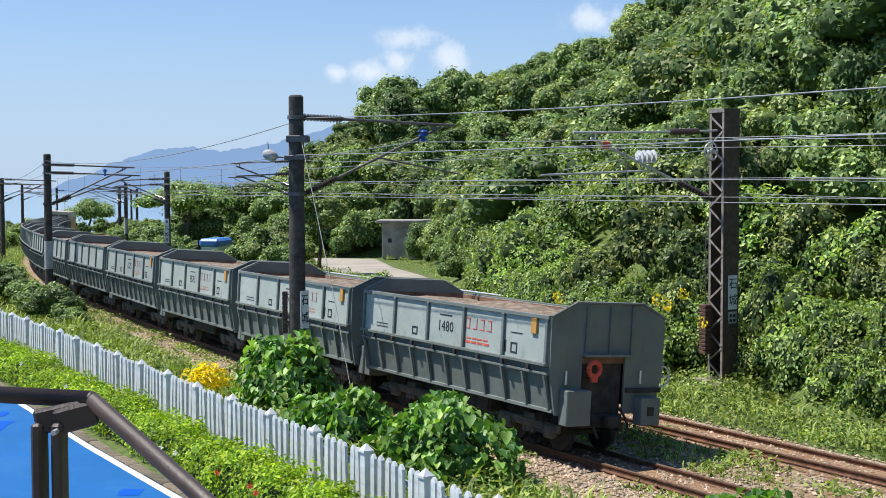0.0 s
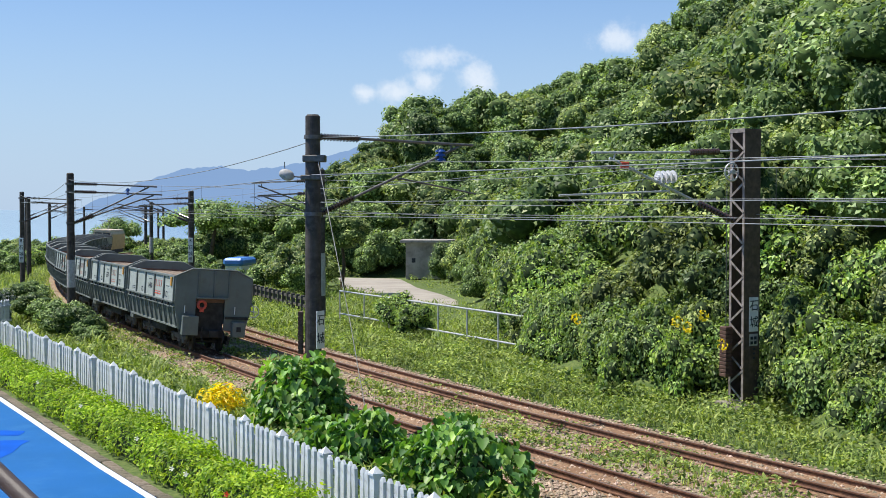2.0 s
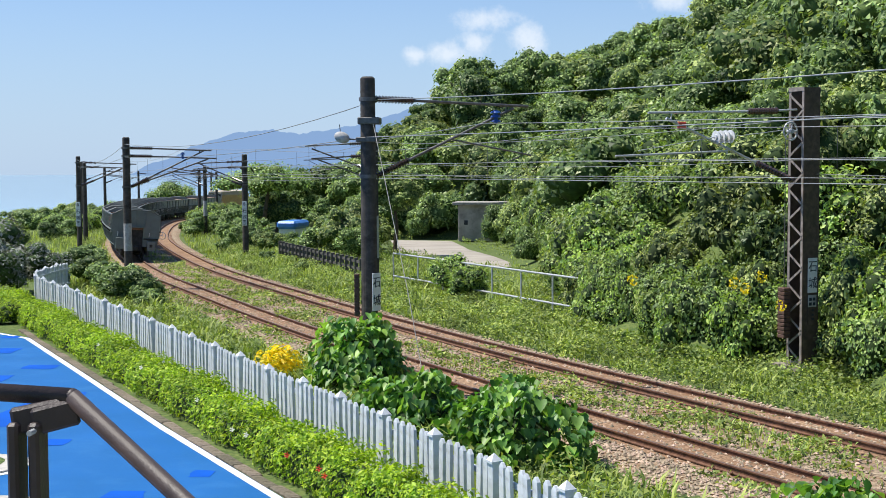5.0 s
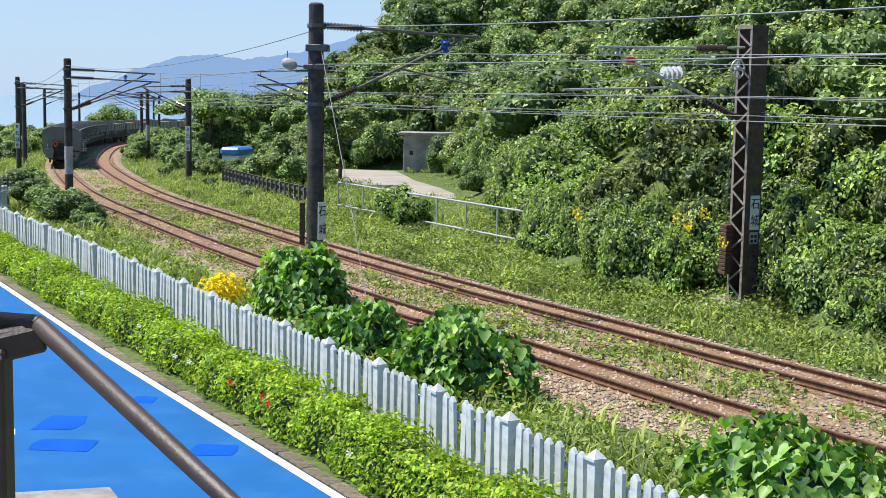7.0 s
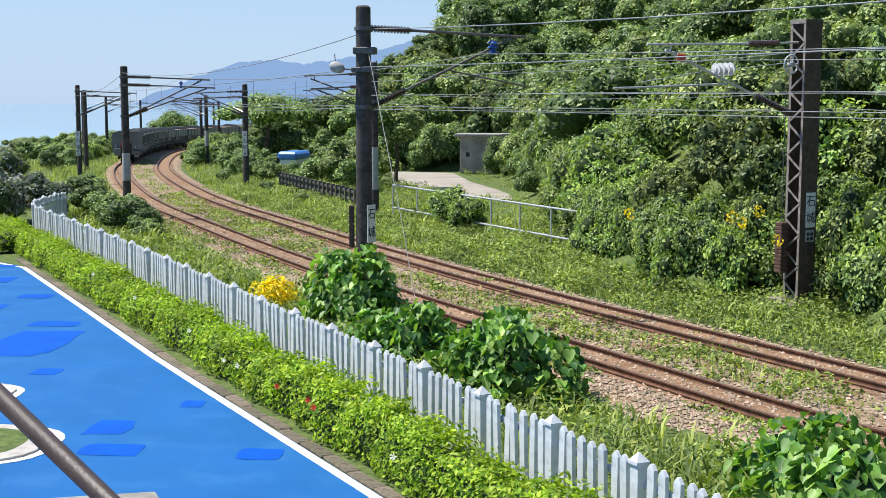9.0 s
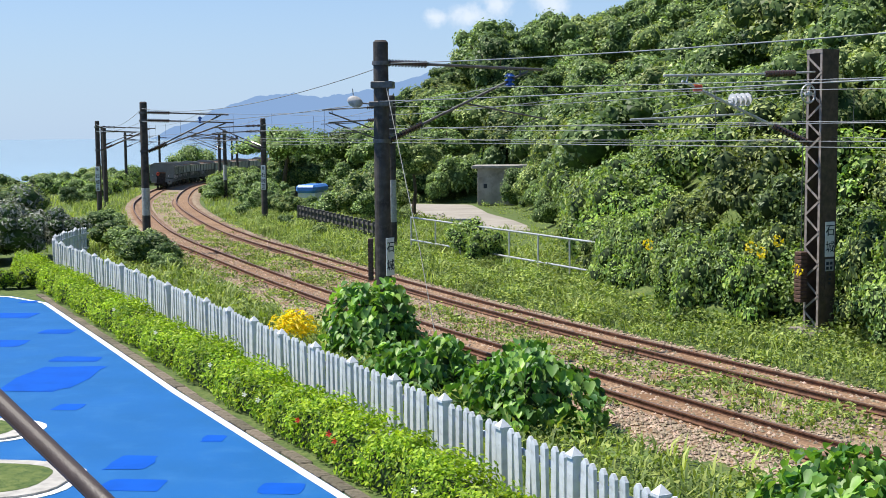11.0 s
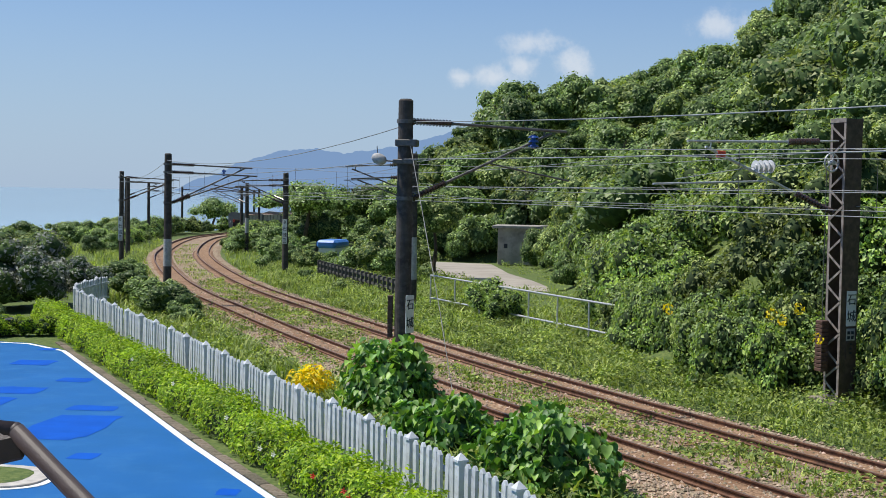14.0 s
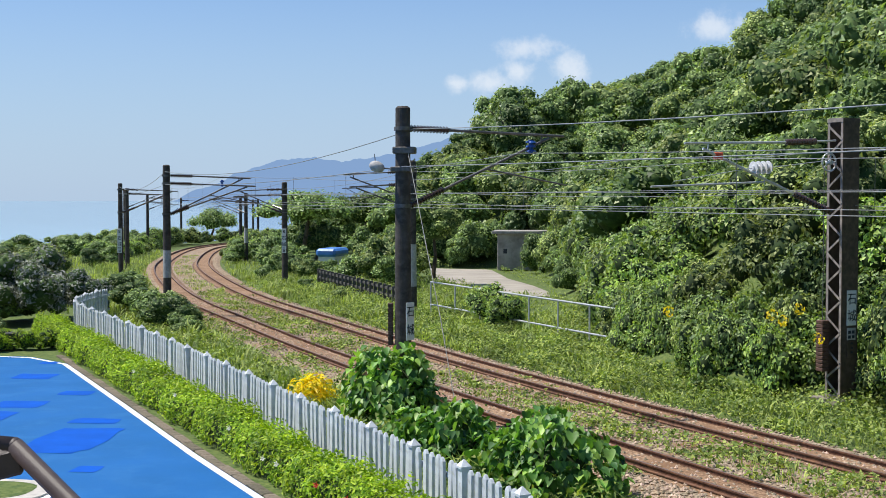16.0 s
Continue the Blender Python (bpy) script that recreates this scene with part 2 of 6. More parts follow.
M_SIGN = mat("white_sign_enamel", (0.70, 0.71, 0.70), 0.45, var=0.08, bump=0.05, wear=((0.45, 0.43, 0.40), 5, 0.6, 0.8))
M_INK = mat("black_lettering", (0.025, 0.03, 0.04), 0.6, var=0.1, bump=0)
M_WAG = mat("grey_wagon_paint", (0.150, 0.172, 0.162), 0.55, var=0.14, scale=1.6, bump=0.12, bscale=14, objrand=0.10, metal=0.0,
            wear=((0.13, 0.125, 0.115), 3.0, 0.52, 0.8))
M_WAGL = mat("pale_wagon_panel", (0.335, 0.375, 0.350), 0.5, var=0.10, scale=1.6, bump=0.10, bscale=12, objrand=0.12,
             wear=((0.20, 0.21, 0.195), 3.2, 0.50, 0.8))
M_WAGD = mat("dark_underframe", (0.035, 0.033, 0.031), 0.8, var=0.4, scale=5, bump=0.3)
M_BOGIE = mat("dusty_bogie_steel", (0.105, 0.095, 0.085), 0.8, var=0.4, scale=6, bump=0.3)
M_WAGIN = mat("rusty_wagon_lining", (0.19, 0.105, 0.07), 0.85, var=0.35, scale=3, bump=0.3)
M_LOAD = mat("earth_load", (0.20, 0.155, 0.115), 0.95, var=0.4, scale=5, bump=1.0, bscale=18)
M_REDP = mat("red_marker_paint", (0.62, 0.09, 0.055), 0.5, var=0.12, bump=0)
M_FADED = mat("faded_red_paint", (0.42, 0.22, 0.18), 0.6, var=0.2, bump=0)
M_ORANGE = mat("ochre_plate", (0.50, 0.26, 0.06), 0.6, var=0.15, bump=0)
M_LOCOB = mat("cream_loco_paint", (0.55, 0.46, 0.33), 0.5, var=0.1, scale=2, bump=0.05)
M_LOCOY = mat("ochre_loco_paint", (0.50, 0.33, 0.12), 0.5, var=0.12, scale=2, bump=0.05)
M_GLASS = mat("dark_glass", (0.02, 0.025, 0.03), 0.08, var=0.1, bump=0, spec=0.8)
M_HUT = mat("stained_hut_render", (0.30, 0.285, 0.26), 0.9, var=0.2, scale=1.2, bump=0.2, wear=((0.16, 0.15, 0.13), 1.6, 0.5, 0.75))
M_ROAD = mat("old_concrete_road", (0.32, 0.29, 0.245), 0.9, var=0.15, scale=0.5, bump=0.3, wear=((0.25, 0.225, 0.185), 0.9, 0.55, 0.75))
M_TIMB = mat("grey_timber", (0.095, 0.088, 0.08), 0.85, var=0.3, scale=8, bump=0.4)
M_PIPE = mat("dark_brown_handrail_paint", (0.040, 0.028, 0.026), 0.5, var=0.2, scale=20, bump=0.1, bscale=120, spec=0.5)
# pale base: the haze over the water is put into this blue
M_SEA = mat("hazed_sea_water", (0.20, 0.32, 0.42), 0.12, var=0.10, scale=0.01, bump=0.02, bscale=0.4, spec=0.5)
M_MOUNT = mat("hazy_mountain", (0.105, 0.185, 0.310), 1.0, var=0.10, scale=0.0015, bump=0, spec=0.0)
M_ROOFB = mat("blue_sheet_roof", (0.06, 0.20, 0.55), 0.4, var=0.15, scale=2, bump=0.1)
M_RIDGE = mat("reddish_brown_box", (0.10, 0.055, 0.04), 0.7, var=0.3, scale=8, bump=0.2)
M_PAVE = mat("stone_edging", (0.42, 0.40, 0.36), 0.85, var=0.2, scale=4, bump=0.3, objrand=0.15)


# distant range: the haze's air light is put in as an even blue glow
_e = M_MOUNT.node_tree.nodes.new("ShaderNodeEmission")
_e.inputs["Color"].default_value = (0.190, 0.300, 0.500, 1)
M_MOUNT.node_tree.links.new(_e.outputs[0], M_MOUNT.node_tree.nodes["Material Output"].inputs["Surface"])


# ---------------------------------------------------------------- mesh helpers
def part(name, bm, material, parent=None, label="", smooth=False):
    me = bpy.data.meshes.new(name)
    bm.to_mesh(me)
    bm.free()
    me.materials.append(material)
    if smooth:
        me.polygons.foreach_set("use_smooth", [True] * len(me.polygons))
    ob = new(name, me)
    if parent:
        ob.parent = parent
    if label:
        ob["label"] = label
    return ob


def soup(name, verts, faces, material, parent=None):
    me = bpy.data.meshes.new(name)
    me.from_pydata(verts, [], faces)
    me.materials.append(material)
    ob = new(name, me)
    if parent:
        ob.parent = parent
    return ob


def empty(name, x=0, y=0, z=0, rz=0):
    ob = new(name)
    ob.matrix_basis = pose(x, y, z, 0, 0, rz)
    return ob


def box(bm, x0, x1, y0, y1, z0, z1, m=None, bevel=0.0):
    c = bmesh.ops.create_cube(bm, size=1, matrix=Matrix.Translation(((x0 + x1) / 2, (y0 + y1) / 2, (z0 + z1) / 2)) @ Matrix.Diagonal((x1 - x0, y1 - y0, z1 - z0, 1)))
    if bevel:
        es = list({e for v in c["verts"] for e in v.link_edges})
        r = bmesh.ops.bevel(bm, geom=es, offset=bevel, segments=1, affect="EDGES")
        vs = list({v for f in r["faces"] for v in f.verts} | {v for v in c["verts"] if v.is_valid})
    else:
        vs = c["verts"]
    if m is not None:
        bmesh.ops.transform(bm, matrix=m, verts=vs)
    return vs


def rod(bm, a, b, r, r2=None, seg=8):
    a, b = Vector(a), Vector(b)
    d = b - a
    m = Matrix.Translation((a + b) / 2) @ d.to_track_quat("Z", "Y").to_matrix().to_4x4()
    bmesh.ops.create_cone(bm, cap_ends=True, segments=seg, radius1=r, radius2=r if r2 is None else r2, depth=d.length, matrix=m)


def ribbed(bm, a, b, r, count, seg=10):
    """An insulator: a core with discs."""
    a, b = Vector(a), Vector(b)
    rod(bm, a, b, r * 0.45, seg=seg)
    d = (b - a) / count
    for i in range(count):
        p = a + d * (i + 0.3)
        rod(bm, p, p + d * 0.45, r, r * 0.75, seg)


def prism(bm, outline, z0, z1):
    """An upright solid over an outline of (x, y)."""
    lo = [bm.verts.new((x, y, z0)) for x, y in outline]
    hi = [bm.verts.new((x, y, z1)) for x, y in outline]
    n = len(lo)
    bm.faces.new(hi)
    bm.faces.new(lo[::-1])
    for i in range(n):
        bm.faces.new((lo[i], lo[(i + 1) % n], hi[(i + 1) % n], hi[i]))
    bmesh.ops.recalc_face_normals(bm, faces=bm.faces)


def wire(name, pts, r, material, parent=None):
    cu = bpy.data.curves.new(name, "CURVE")
    cu.dimensions, cu.bevel_depth, cu.bevel_resolution = "3D", r, 1
    sp = cu.splines.new("POLY")
    sp.points.add(len(pts) - 1)
    for p, q in zip(sp.points, pts):
        p.co = (*q, 1)
    cu.materials.append(material)
    tmp = bpy.data.objects.new(name, cu)
    me = bpy.data.meshes.new_from_object(tmp)
    bpy.data.objects.remove(tmp)
    ob = new(name, me)
    if parent:
        ob.parent = parent
    return ob


def lettering(name, text, size, m, material, parent=None):
    cu = bpy.data.curves.new(name, "FONT")
    cu.body, cu.size, cu.align_x, cu.align_y, cu.extrude, cu.resolution_u = text, size, "CENTER", "CENTER", 0.004, 2
    tmp = bpy.data.objects.new(name, cu)
    me = bpy.data.meshes.new_from_object(tmp)
    bpy.data.objects.remove(tmp)
    me.materials.clear()
    me.materials.append(material)
    ob = new(name, me)
    if parent:
        ob.parent = parent
    ob.matrix_basis = m
    return ob


# ---------------------------------------------------------------- plan: track, hill foot, ground
N2, U2 = np.array((0.851, 0.525)), np.array((-0.525, 0.851))     # across and along the straight track


def ns(n, s, z=0.0):
    """A place by its distance across (n) and along (s) the straight track."""
    return (N2[0] * n + U2[0] * s, N2[1] * n + U2[1] * s, z)


def spline(ctrl, step=24):
    c = np.array(ctrl, float)
    c = np.vstack([2 * c[0] - c[1], c, 2 * c[-1] - c[-2]])
    out = []
    for i in range(1, len(c) - 2):
        a, b, d, e = c[i - 1:i + 3]
        for q in np.linspace(0, 1, step, endpoint=False):
            out.append(0.5 * (2 * b + (d - a) * q + (2 * a - 5 * b + 4 * d - e) * q * q + (3 * b - a - 3 * d + e) * q ** 3))
    return np.array(out)


TRACK = spline([(46.2, -42), (14.68, 9.06), (-1.2, 34.8), (-8.8, 48.3), (-14.6, 59.6), (-20.3, 71.3), (-26.3, 85.9), (-34.7, 109.8),
                (-41.3, 132), (-49, 163), (-54.5, 190), (-56, 210), (-53.5, 235), (-47, 262), (-40, 290), (-33, 330), (-28, 380), (-24, 440), (-20, 520)])
ARC = np.r_[0, np.cumsum(np.hypot(*np.diff(TRACK, axis=0).T))]
TANG = np.gradient(TRACK, axis=0)
TANG /= np.hypot(*TANG.T)[:, None]


def grade(y):
    return np.interp(y, (0, 65, 86, 110, 131, 162, 199, 230), (0, 0, -0.15, -0.45, -0.8, -1.2, -1.8, -2.0))


def on_track(s, off=0.0):
    """Place and heading on the near track, s metres along it; off: metres to the right of its middle."""
    x, y = np.interp(s, ARC, TRACK[:, 0]), np.interp(s, ARC, TRACK[:, 1])
    tx, ty = np.interp(s, ARC, TANG[:, 0]), np.interp(s, ARC, TANG[:, 1])
    return np.array((x + ty * off, y - tx * off, grade(y))), np.array((tx, ty))


def side_of(line, p):
    """Signed distance of points from a line, positive to its right, and the index of the nearest place."""
    p = np.asarray(p, float)
    out, idx = np.empty(len(p)), np.empty(len(p), int)
    for i in range(0, len(p), 4000):
        q = p[i:i + 4000]
        d2 = ((q[:, None, :] - line[None]) ** 2).sum(2)
        k = np.clip(d2.argmin(1), 1, len(line) - 2)
        t = line[k + 1] - line[k - 1]
        v = q - line[k]
        sg = np.sign(v[:, 0] * t[:, 1] - v[:, 1] * t[:, 0])
        out[i:i + 4000], idx[i:i + 4000] = np.sqrt(d2.min(1)) * sg, k
    return out, idx


FOOT = spline([(60, -55), (24, 8), (12.6, 29), (9.9, 34.5), (8.4, 39.6), (5.0, 42), (3.0, 48), (2.0, 54), (1.6, 64), (1.6, 78), (0.8, 92), (-0.8, 106), (-1.2, 116), (-3, 124), (-15, 127), (-26, 131), (-33, 150), (-37, 185), (-36, 215), (-30, 250), (-22, 300), (-12, 380), (0, 520)], 12)


def smooth01(v):
    v = np.clip(v, 0, 1)
    return v * v * (3 - 2 * v)


def ground_height(p):
    p = np.asarray(p, float)
    d, k = side_of(TRACK[::3], p)
    h, _ = side_of(FOOT, p)
    z = grade(p[:, 1]) - 0.30
    z = z + 0.28 * smooth01((-d - 2.6) / 1.5) * smooth01((60 - p[:, 1]) / 10)
    # seaward slope past the station yard
    drop = smooth01((-d - 9 - 30 * smooth01((58 - p[:, 1]) / 12)) / 60)
    z = z - 15 * drop * smooth01((p[:, 1] - 5) / 30)
    # the hill
    rise = np.clip(h, 0, 400)
    amp = (26.8 + 10.7 * smooth01((p[:, 0] - 6) / 40)) * np.interp(np.degrees(np.arctan2(p[:, 0], np.maximum(p[:, 1], 1))), (-9.6, -8.9, -7.4, -6.5, -5.7, -4.7, -4.2, -2.4, -1.2, 0.5, 1.5, 3.2, 4.6, 5.5, 7, 8.1, 8.7, 10, 12),
                                                                      (0.03, 0.06, 0.30, 0.42, 0.55, 0.71, 0.74, 1.01, 1.01, 0.87, 0.94, 0.93, 0.96, 1.03, 1.04, 1.12, 1.14, 1.14, 1.16))
    far = np.clip(1 - np.clip(p[:, 1] - 260, 0, 400) / 300, 0, 1)
    z = z + amp * (1 - np.exp(-rise / 42.0)) * far + 0.7 * smooth01(rise / 2.0) * far
    return z


def build_ground():
    xs = np.unique(np.r_[np.linspace(-900, -110, 14), np.arange(-110, 111, 2.2), np.linspace(110, 900, 14)])
    ys = np.unique(np.r_[np.linspace(-500, -30, 8), np.arange(-30, 260, 2.2), np.linspace(260, 1200, 20)])
    gx, gy = np.meshgrid(xs, ys)
    p = np.c_[gx.ravel(), gy.ravel()]
    z = ground_height(p)
    nx = len(xs)
    faces = [(j * nx + i, j * nx + i + 1, (j + 1) * nx + i + 1, (j + 1) * nx + i) for j in range(len(ys) - 1) for i in range(nx - 1)]
    ob = soup("ground", np.c_[p, z].tolist(), faces, M_SOIL)
    ob.data.polygons.foreach_set("use_smooth", [True] * len(faces))
    tagged(ob, "grassy verge and wooded hillside earth", "ground", kind="structure")
    sea = soup("water", [(-5000, -800, -13), (1500, -800, -13), (1500, 4950, -13), (-5000, 4950, -13)], [(0, 1, 2, 3)], M_SEA)
    tagged(sea, "hazy pale blue sea reaching to the horizon", "sea", kind="structure")


def build_mountains():
    """Far ranges across the bay."""
    for j, (dist, prof) in enumerate(((4300, ((-20, -60), (-16.6, -20), (-15.9, 20), (-14.6, 68), (-13.5, 100), (-12.4, 126), (-11.3, 132), (-10.3, 124), (-9.3, 122), (-8, 138), (-6.5, 166), (-5.2, 192), (-3, 240), (4, 260), (16, 200))),
                                      (4700, ((-20, -60), (-17.5, -30), (-16, 30), (-13, 80), (-8, 95), (0, 90))))):
        az = np.linspace(prof[0][0], prof[-1][0], 420)
        top = np.interp(az, [p[0] for p in prof], [p[1] for p in prof])
        top = top + np.array([9 * noise.noise(Vector((a * 1.7, j * 7.0, 0))) + 4 * noise.noise(Vector((a * 6, j * 3.0, 1))) for a in az])
        v, fcs = [], []
        for i, (a, t) in enumerate(zip(az, top)):
            sa, ca = math.sin(radians(a)), math.cos(radians(a))
            v += [(sa * dist, ca * dist, -60), (sa * (dist + 8), ca * (dist + 8), -60 + (t + 60) * 0.55), (sa * (dist + 14), ca * (dist + 14), t), (sa * (dist + 170), ca * (dist + 170), -60)]
            if i:
                b, c = 4 * i - 4, 4 * i
                fcs += [(b, c, c + 1, b + 1), (b + 1, c + 1, c + 2, b + 2), (b + 2, c + 2, c + 3, b + 3)]
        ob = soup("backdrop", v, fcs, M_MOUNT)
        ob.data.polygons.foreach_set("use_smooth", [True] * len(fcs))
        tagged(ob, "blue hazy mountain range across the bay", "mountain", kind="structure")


build_ground()
build_mountains()


# ---------------------------------------------------------------- railway
def rail_section(w_foot=0.062, w_head=0.036, h=0.16):
    return [(-w_foot, -h), (w_foot, -h), (w_foot, -h + 0.02), (0.012, -h + 0.04), (0.012, -0.045), (w_head, -0.035), (w_head, -0.006),
            (w_head - 0.008, 0), (-w_head + 0.008, 0), (-w_head, -0.006), (-w_head, -0.035), (-0.012, -0.045), (-0.012, -h + 0.04), (-w_foot, -h + 0.02)]


def sweep(name, off, section, material, parent, s0, s1, step, zoff=0.0):
    v, fcs, k = [], [], len(section)
    for i, s in enumerate(np.arange(s0, s1, step)):
        p, t = on_track(s, off)
        for a, b in section:
            v.append((p[0] + t[1] * a, p[1] - t[0] * a, p[2] + b + zoff))
        if i:
            o = i * k
            fcs += [(o - k + j, o - k + (j + 1) % k, o + (j + 1) % k, o + j) for j in range(k)]
    return soup(name, v, fcs, material, parent)


def build_track(off, label):
    tr = tagged(empty("railway_track"), label, "railway track", "railway tracks")
    for side in (-0.569, 0.569):
        r = sweep("rail", off + side, rail_section(), M_RUST, tr, 40, 420, 1.5, -0.06 * side)
        r.data.materials.append(M_RAILTOP)
        for i, pl in enumerate(r.data.polygons):
            if i % 14 == 7:
                pl.material_index = 1
    bm = bmesh.new()
    box(bm, -1.0, 1.0, -0.11, 0.11, -0.32, -0.172, bevel=0.012)
    me = bpy.data.meshes.new("sleeper")
    bm.to_mesh(me)
    bm.free()
    me.materials.append(M_SLEEPER)
    for i in range(230):
        p, t = on_track(56 + i * 0.62, off)
        ob = new("sleeper", me)
        ob.parent = tr
        ob.matrix_basis = pose(p[0], p[1], p[2], 0, 0, math.degrees(math.atan2(t[1], t[0])) - 90)


def build_ballast():
    for sa, sb, edge in ((30, 108, -2.9), (106.5, 420, -1.6)):
        ob = sweep("ballast_bed", 0, [(edge, -0.36), (-1.45, -0.17), (-0.5, -0.165), (0.5, -0.175), (1.4, -0.20), (2.5, -0.21), (3.4, -0.165), (4.4, -0.175), (5.3, -0.20), (5.75, -0.36)], M_BALLAST, None, sa, sb, 1.5)
        tagged(ob, "rust-stained stone ballast with weeds", "ballast", kind="stuff")
    for off in (0.0, 3.9):
        ob = sweep("rust_strip", off, [(-0.86, -0.17), (-0.66, -0.150), (-0.2, -0.158), (0.2, -0.158), (0.66, -0.156), (0.86, -0.185)], M_RUSTBED, None, 30, 420, 1.5)
        tagged(ob, "rust-brown stained ballast between the rails", "ballast", kind="stuff")


def build_stones():
    """Loose stones on the beds near the yard."""
    rng = np.random.default_rng(5)
    base = np.array([(1, 0, 0), (-1, 0, 0), (0, 1, 0), (0, -1, 0), (0, 0, 1), (0, 0, -1)], float)
    tri = [(0, 2, 4), (2, 1, 4), (1, 3, 4), (3, 0, 4), (2, 0, 5), (1, 2, 5), (3, 1, 5), (0, 3, 5)]
    v, fcs = [], []
    for i in range(23000):
        off = rng.choice((0, 3.9)) + rng.uniform(-1.9, 1.9) if rng.random() < 0.5 else rng.uniform(-3.1, 5.6)
        s = 62 + 75 * rng.random() ** 1.5
        if i >= 16000:                      # the bare shoulder by the bushes
            off, s = rng.uniform(-3.0, -0.8), rng.uniform(60, 90)
        p, t = on_track(s, off)
        r = rng.uniform(0.025, 0.062)
        q = base * rng.uniform(0.6, 1.25, (6, 3)) * r
        a = rng.uniform(0, 6.3)
        q = q @ np.array(((math.cos(a), math.sin(a), 0), (-math.sin(a), math.cos(a), 0), (0, 0, 0.8)))
        zz = p[2] + float(np.interp(off, (-2.9, -1.45, -0.5, 0.5, 1.4, 2.5, 3.4, 4.4, 5.35, 5.9), (-0.36, -0.17, -0.165, -0.175, -0.2, -0.21, -0.165, -0.175, -0.2, -0.36)))
        o = len(v)
        v += (q + (p[0], p[1], zz + 0.4 * r)).tolist()
        fcs += [(o + a_, o + b_, o + c_) for a_, b_, c_ in tri]
    tagged(soup("loose_ballast_stones", v, fcs, M_STONE), "angular grey-brown ballast stones between the rails", "ballast", kind="stuff")


build_track(0.0, "rust-brown single rails curving to the shore on sleepers")
build_track(3.9, "rust-brown inner rails beside the hillside verge")
build_ballast()
build_stones()


# ---------------------------------------------------------------- yard: court, kerb, hedge line, fence
def edge_n(s):
    """The court's edge beside the hedge: its distance across at a place along."""
    return float(np.interp(s, (-12, 29, 37.3, 47, 58), (8.10, 8.10, 8.28, 8.45, 8.6)))


COURT_N = 8.45


def build_court():
    bm = bmesh.new()
    pts = [ns(edge_n(-12), -12), ns(edge_n(29), 29), ns(edge_n(37), 37), ns(COURT_N, 47.0), ns(COURT_N - 0.8, 49.6), ns(COURT_N - 2.2, 50.8)]
    pts += [(-24.0, 47.9, 0), (-40, 46, 0), (-40, -12, 0)]
    prism(bm, [(p[0], p[1]) for p in pts], -0.12, 0.0)
    ob = part("court_floor", bm, M_BLUE)
    tagged(ob, "glossy blue painted open-air court floor", "court", kind="structure")
    # white border line along the edge and round the corner
    line = [ns(edge_n(-12) - 0.10, -12), ns(edge_n(29) - 0.10, 29), ns(edge_n(37) - 0.10, 37), ns(COURT_N - 0.10, 46.9), ns(COURT_N - 0.9, 49.4), ns(COURT_N - 2.3, 50.6), (-24.0, 47.7, 0), (-39, 45.9, 0)]
    v, fcs = [], []
    for i, p in enumerate(line):
        a = np.array(line[max(i - 1, 0)][:2])
        b = np.array(line[min(i + 1, len(line) - 1)][:2])
        t = (b - a) / np.hypot(*(b - a))
        nrm = np.array((t[1], -t[0])) * 0.085
        v += [(p[0] - nrm[0], p[1] - nrm[1], 0.004), (p[0] + nrm[0], p[1] + nrm[1], 0.004)]
        if i:
            fcs.append((2 * i - 2, 2 * i - 1, 2 * i + 1, 2 * i))
    tagged(soup("white_border_line", v, fcs, M_LINE), "white painted border line on the blue court", "painted line", kind="structure")
    # fresh repaint patches
    rng = np.random.default_rng(3)
    for n, s, a, b in PATCHES:
        bm = bmesh.new()
        ring = []
        for i in range(14):
            q = 2 * math.pi * i / 14
            e = 1 + 0.05 * rng.standard_normal()
            cx = math.copysign(abs(math.cos(q)) ** 0.3, math.cos(q)) * a * e
            cy = math.copysign(abs(math.sin(q)) ** 0.3, math.sin(q)) * b * e
            ring.append(bm.verts.new((n + cx, s + cy, 0.006)))
        bm.faces.new(ring)
        bmesh.ops.recalc_face_normals(bm, faces=bm.faces)
        tagged(part("repaint_patch", bm, M_BLUE2), "darker blue repainted patch on the court", "paint patch", "court patches", kind="structure")


PATCHES = [(-7.41, 22.59, 0.38, 0.50), (-6.9, 21.1, 0.52, 0.36), (-6.4, 24.45, 0.22, 0.28), (-4.36, 21.0, 0.38, 0.33), (-11.9, 30.5, 0.9, 1.6), (-15.4, 35.6, 0.7, 0.6), (-12.3, 33.1, 0.65, 0.4),
           (-14.6, 37.8, 0.5, 0.4), (-17.3, 41.2, 0.7, 0.6), (-10.3, 27.2, 0.3, 0.32), (-18.2, 44.6, 0.3, 0.3), (-16.0, 33.6, 1.2, 0.8)]


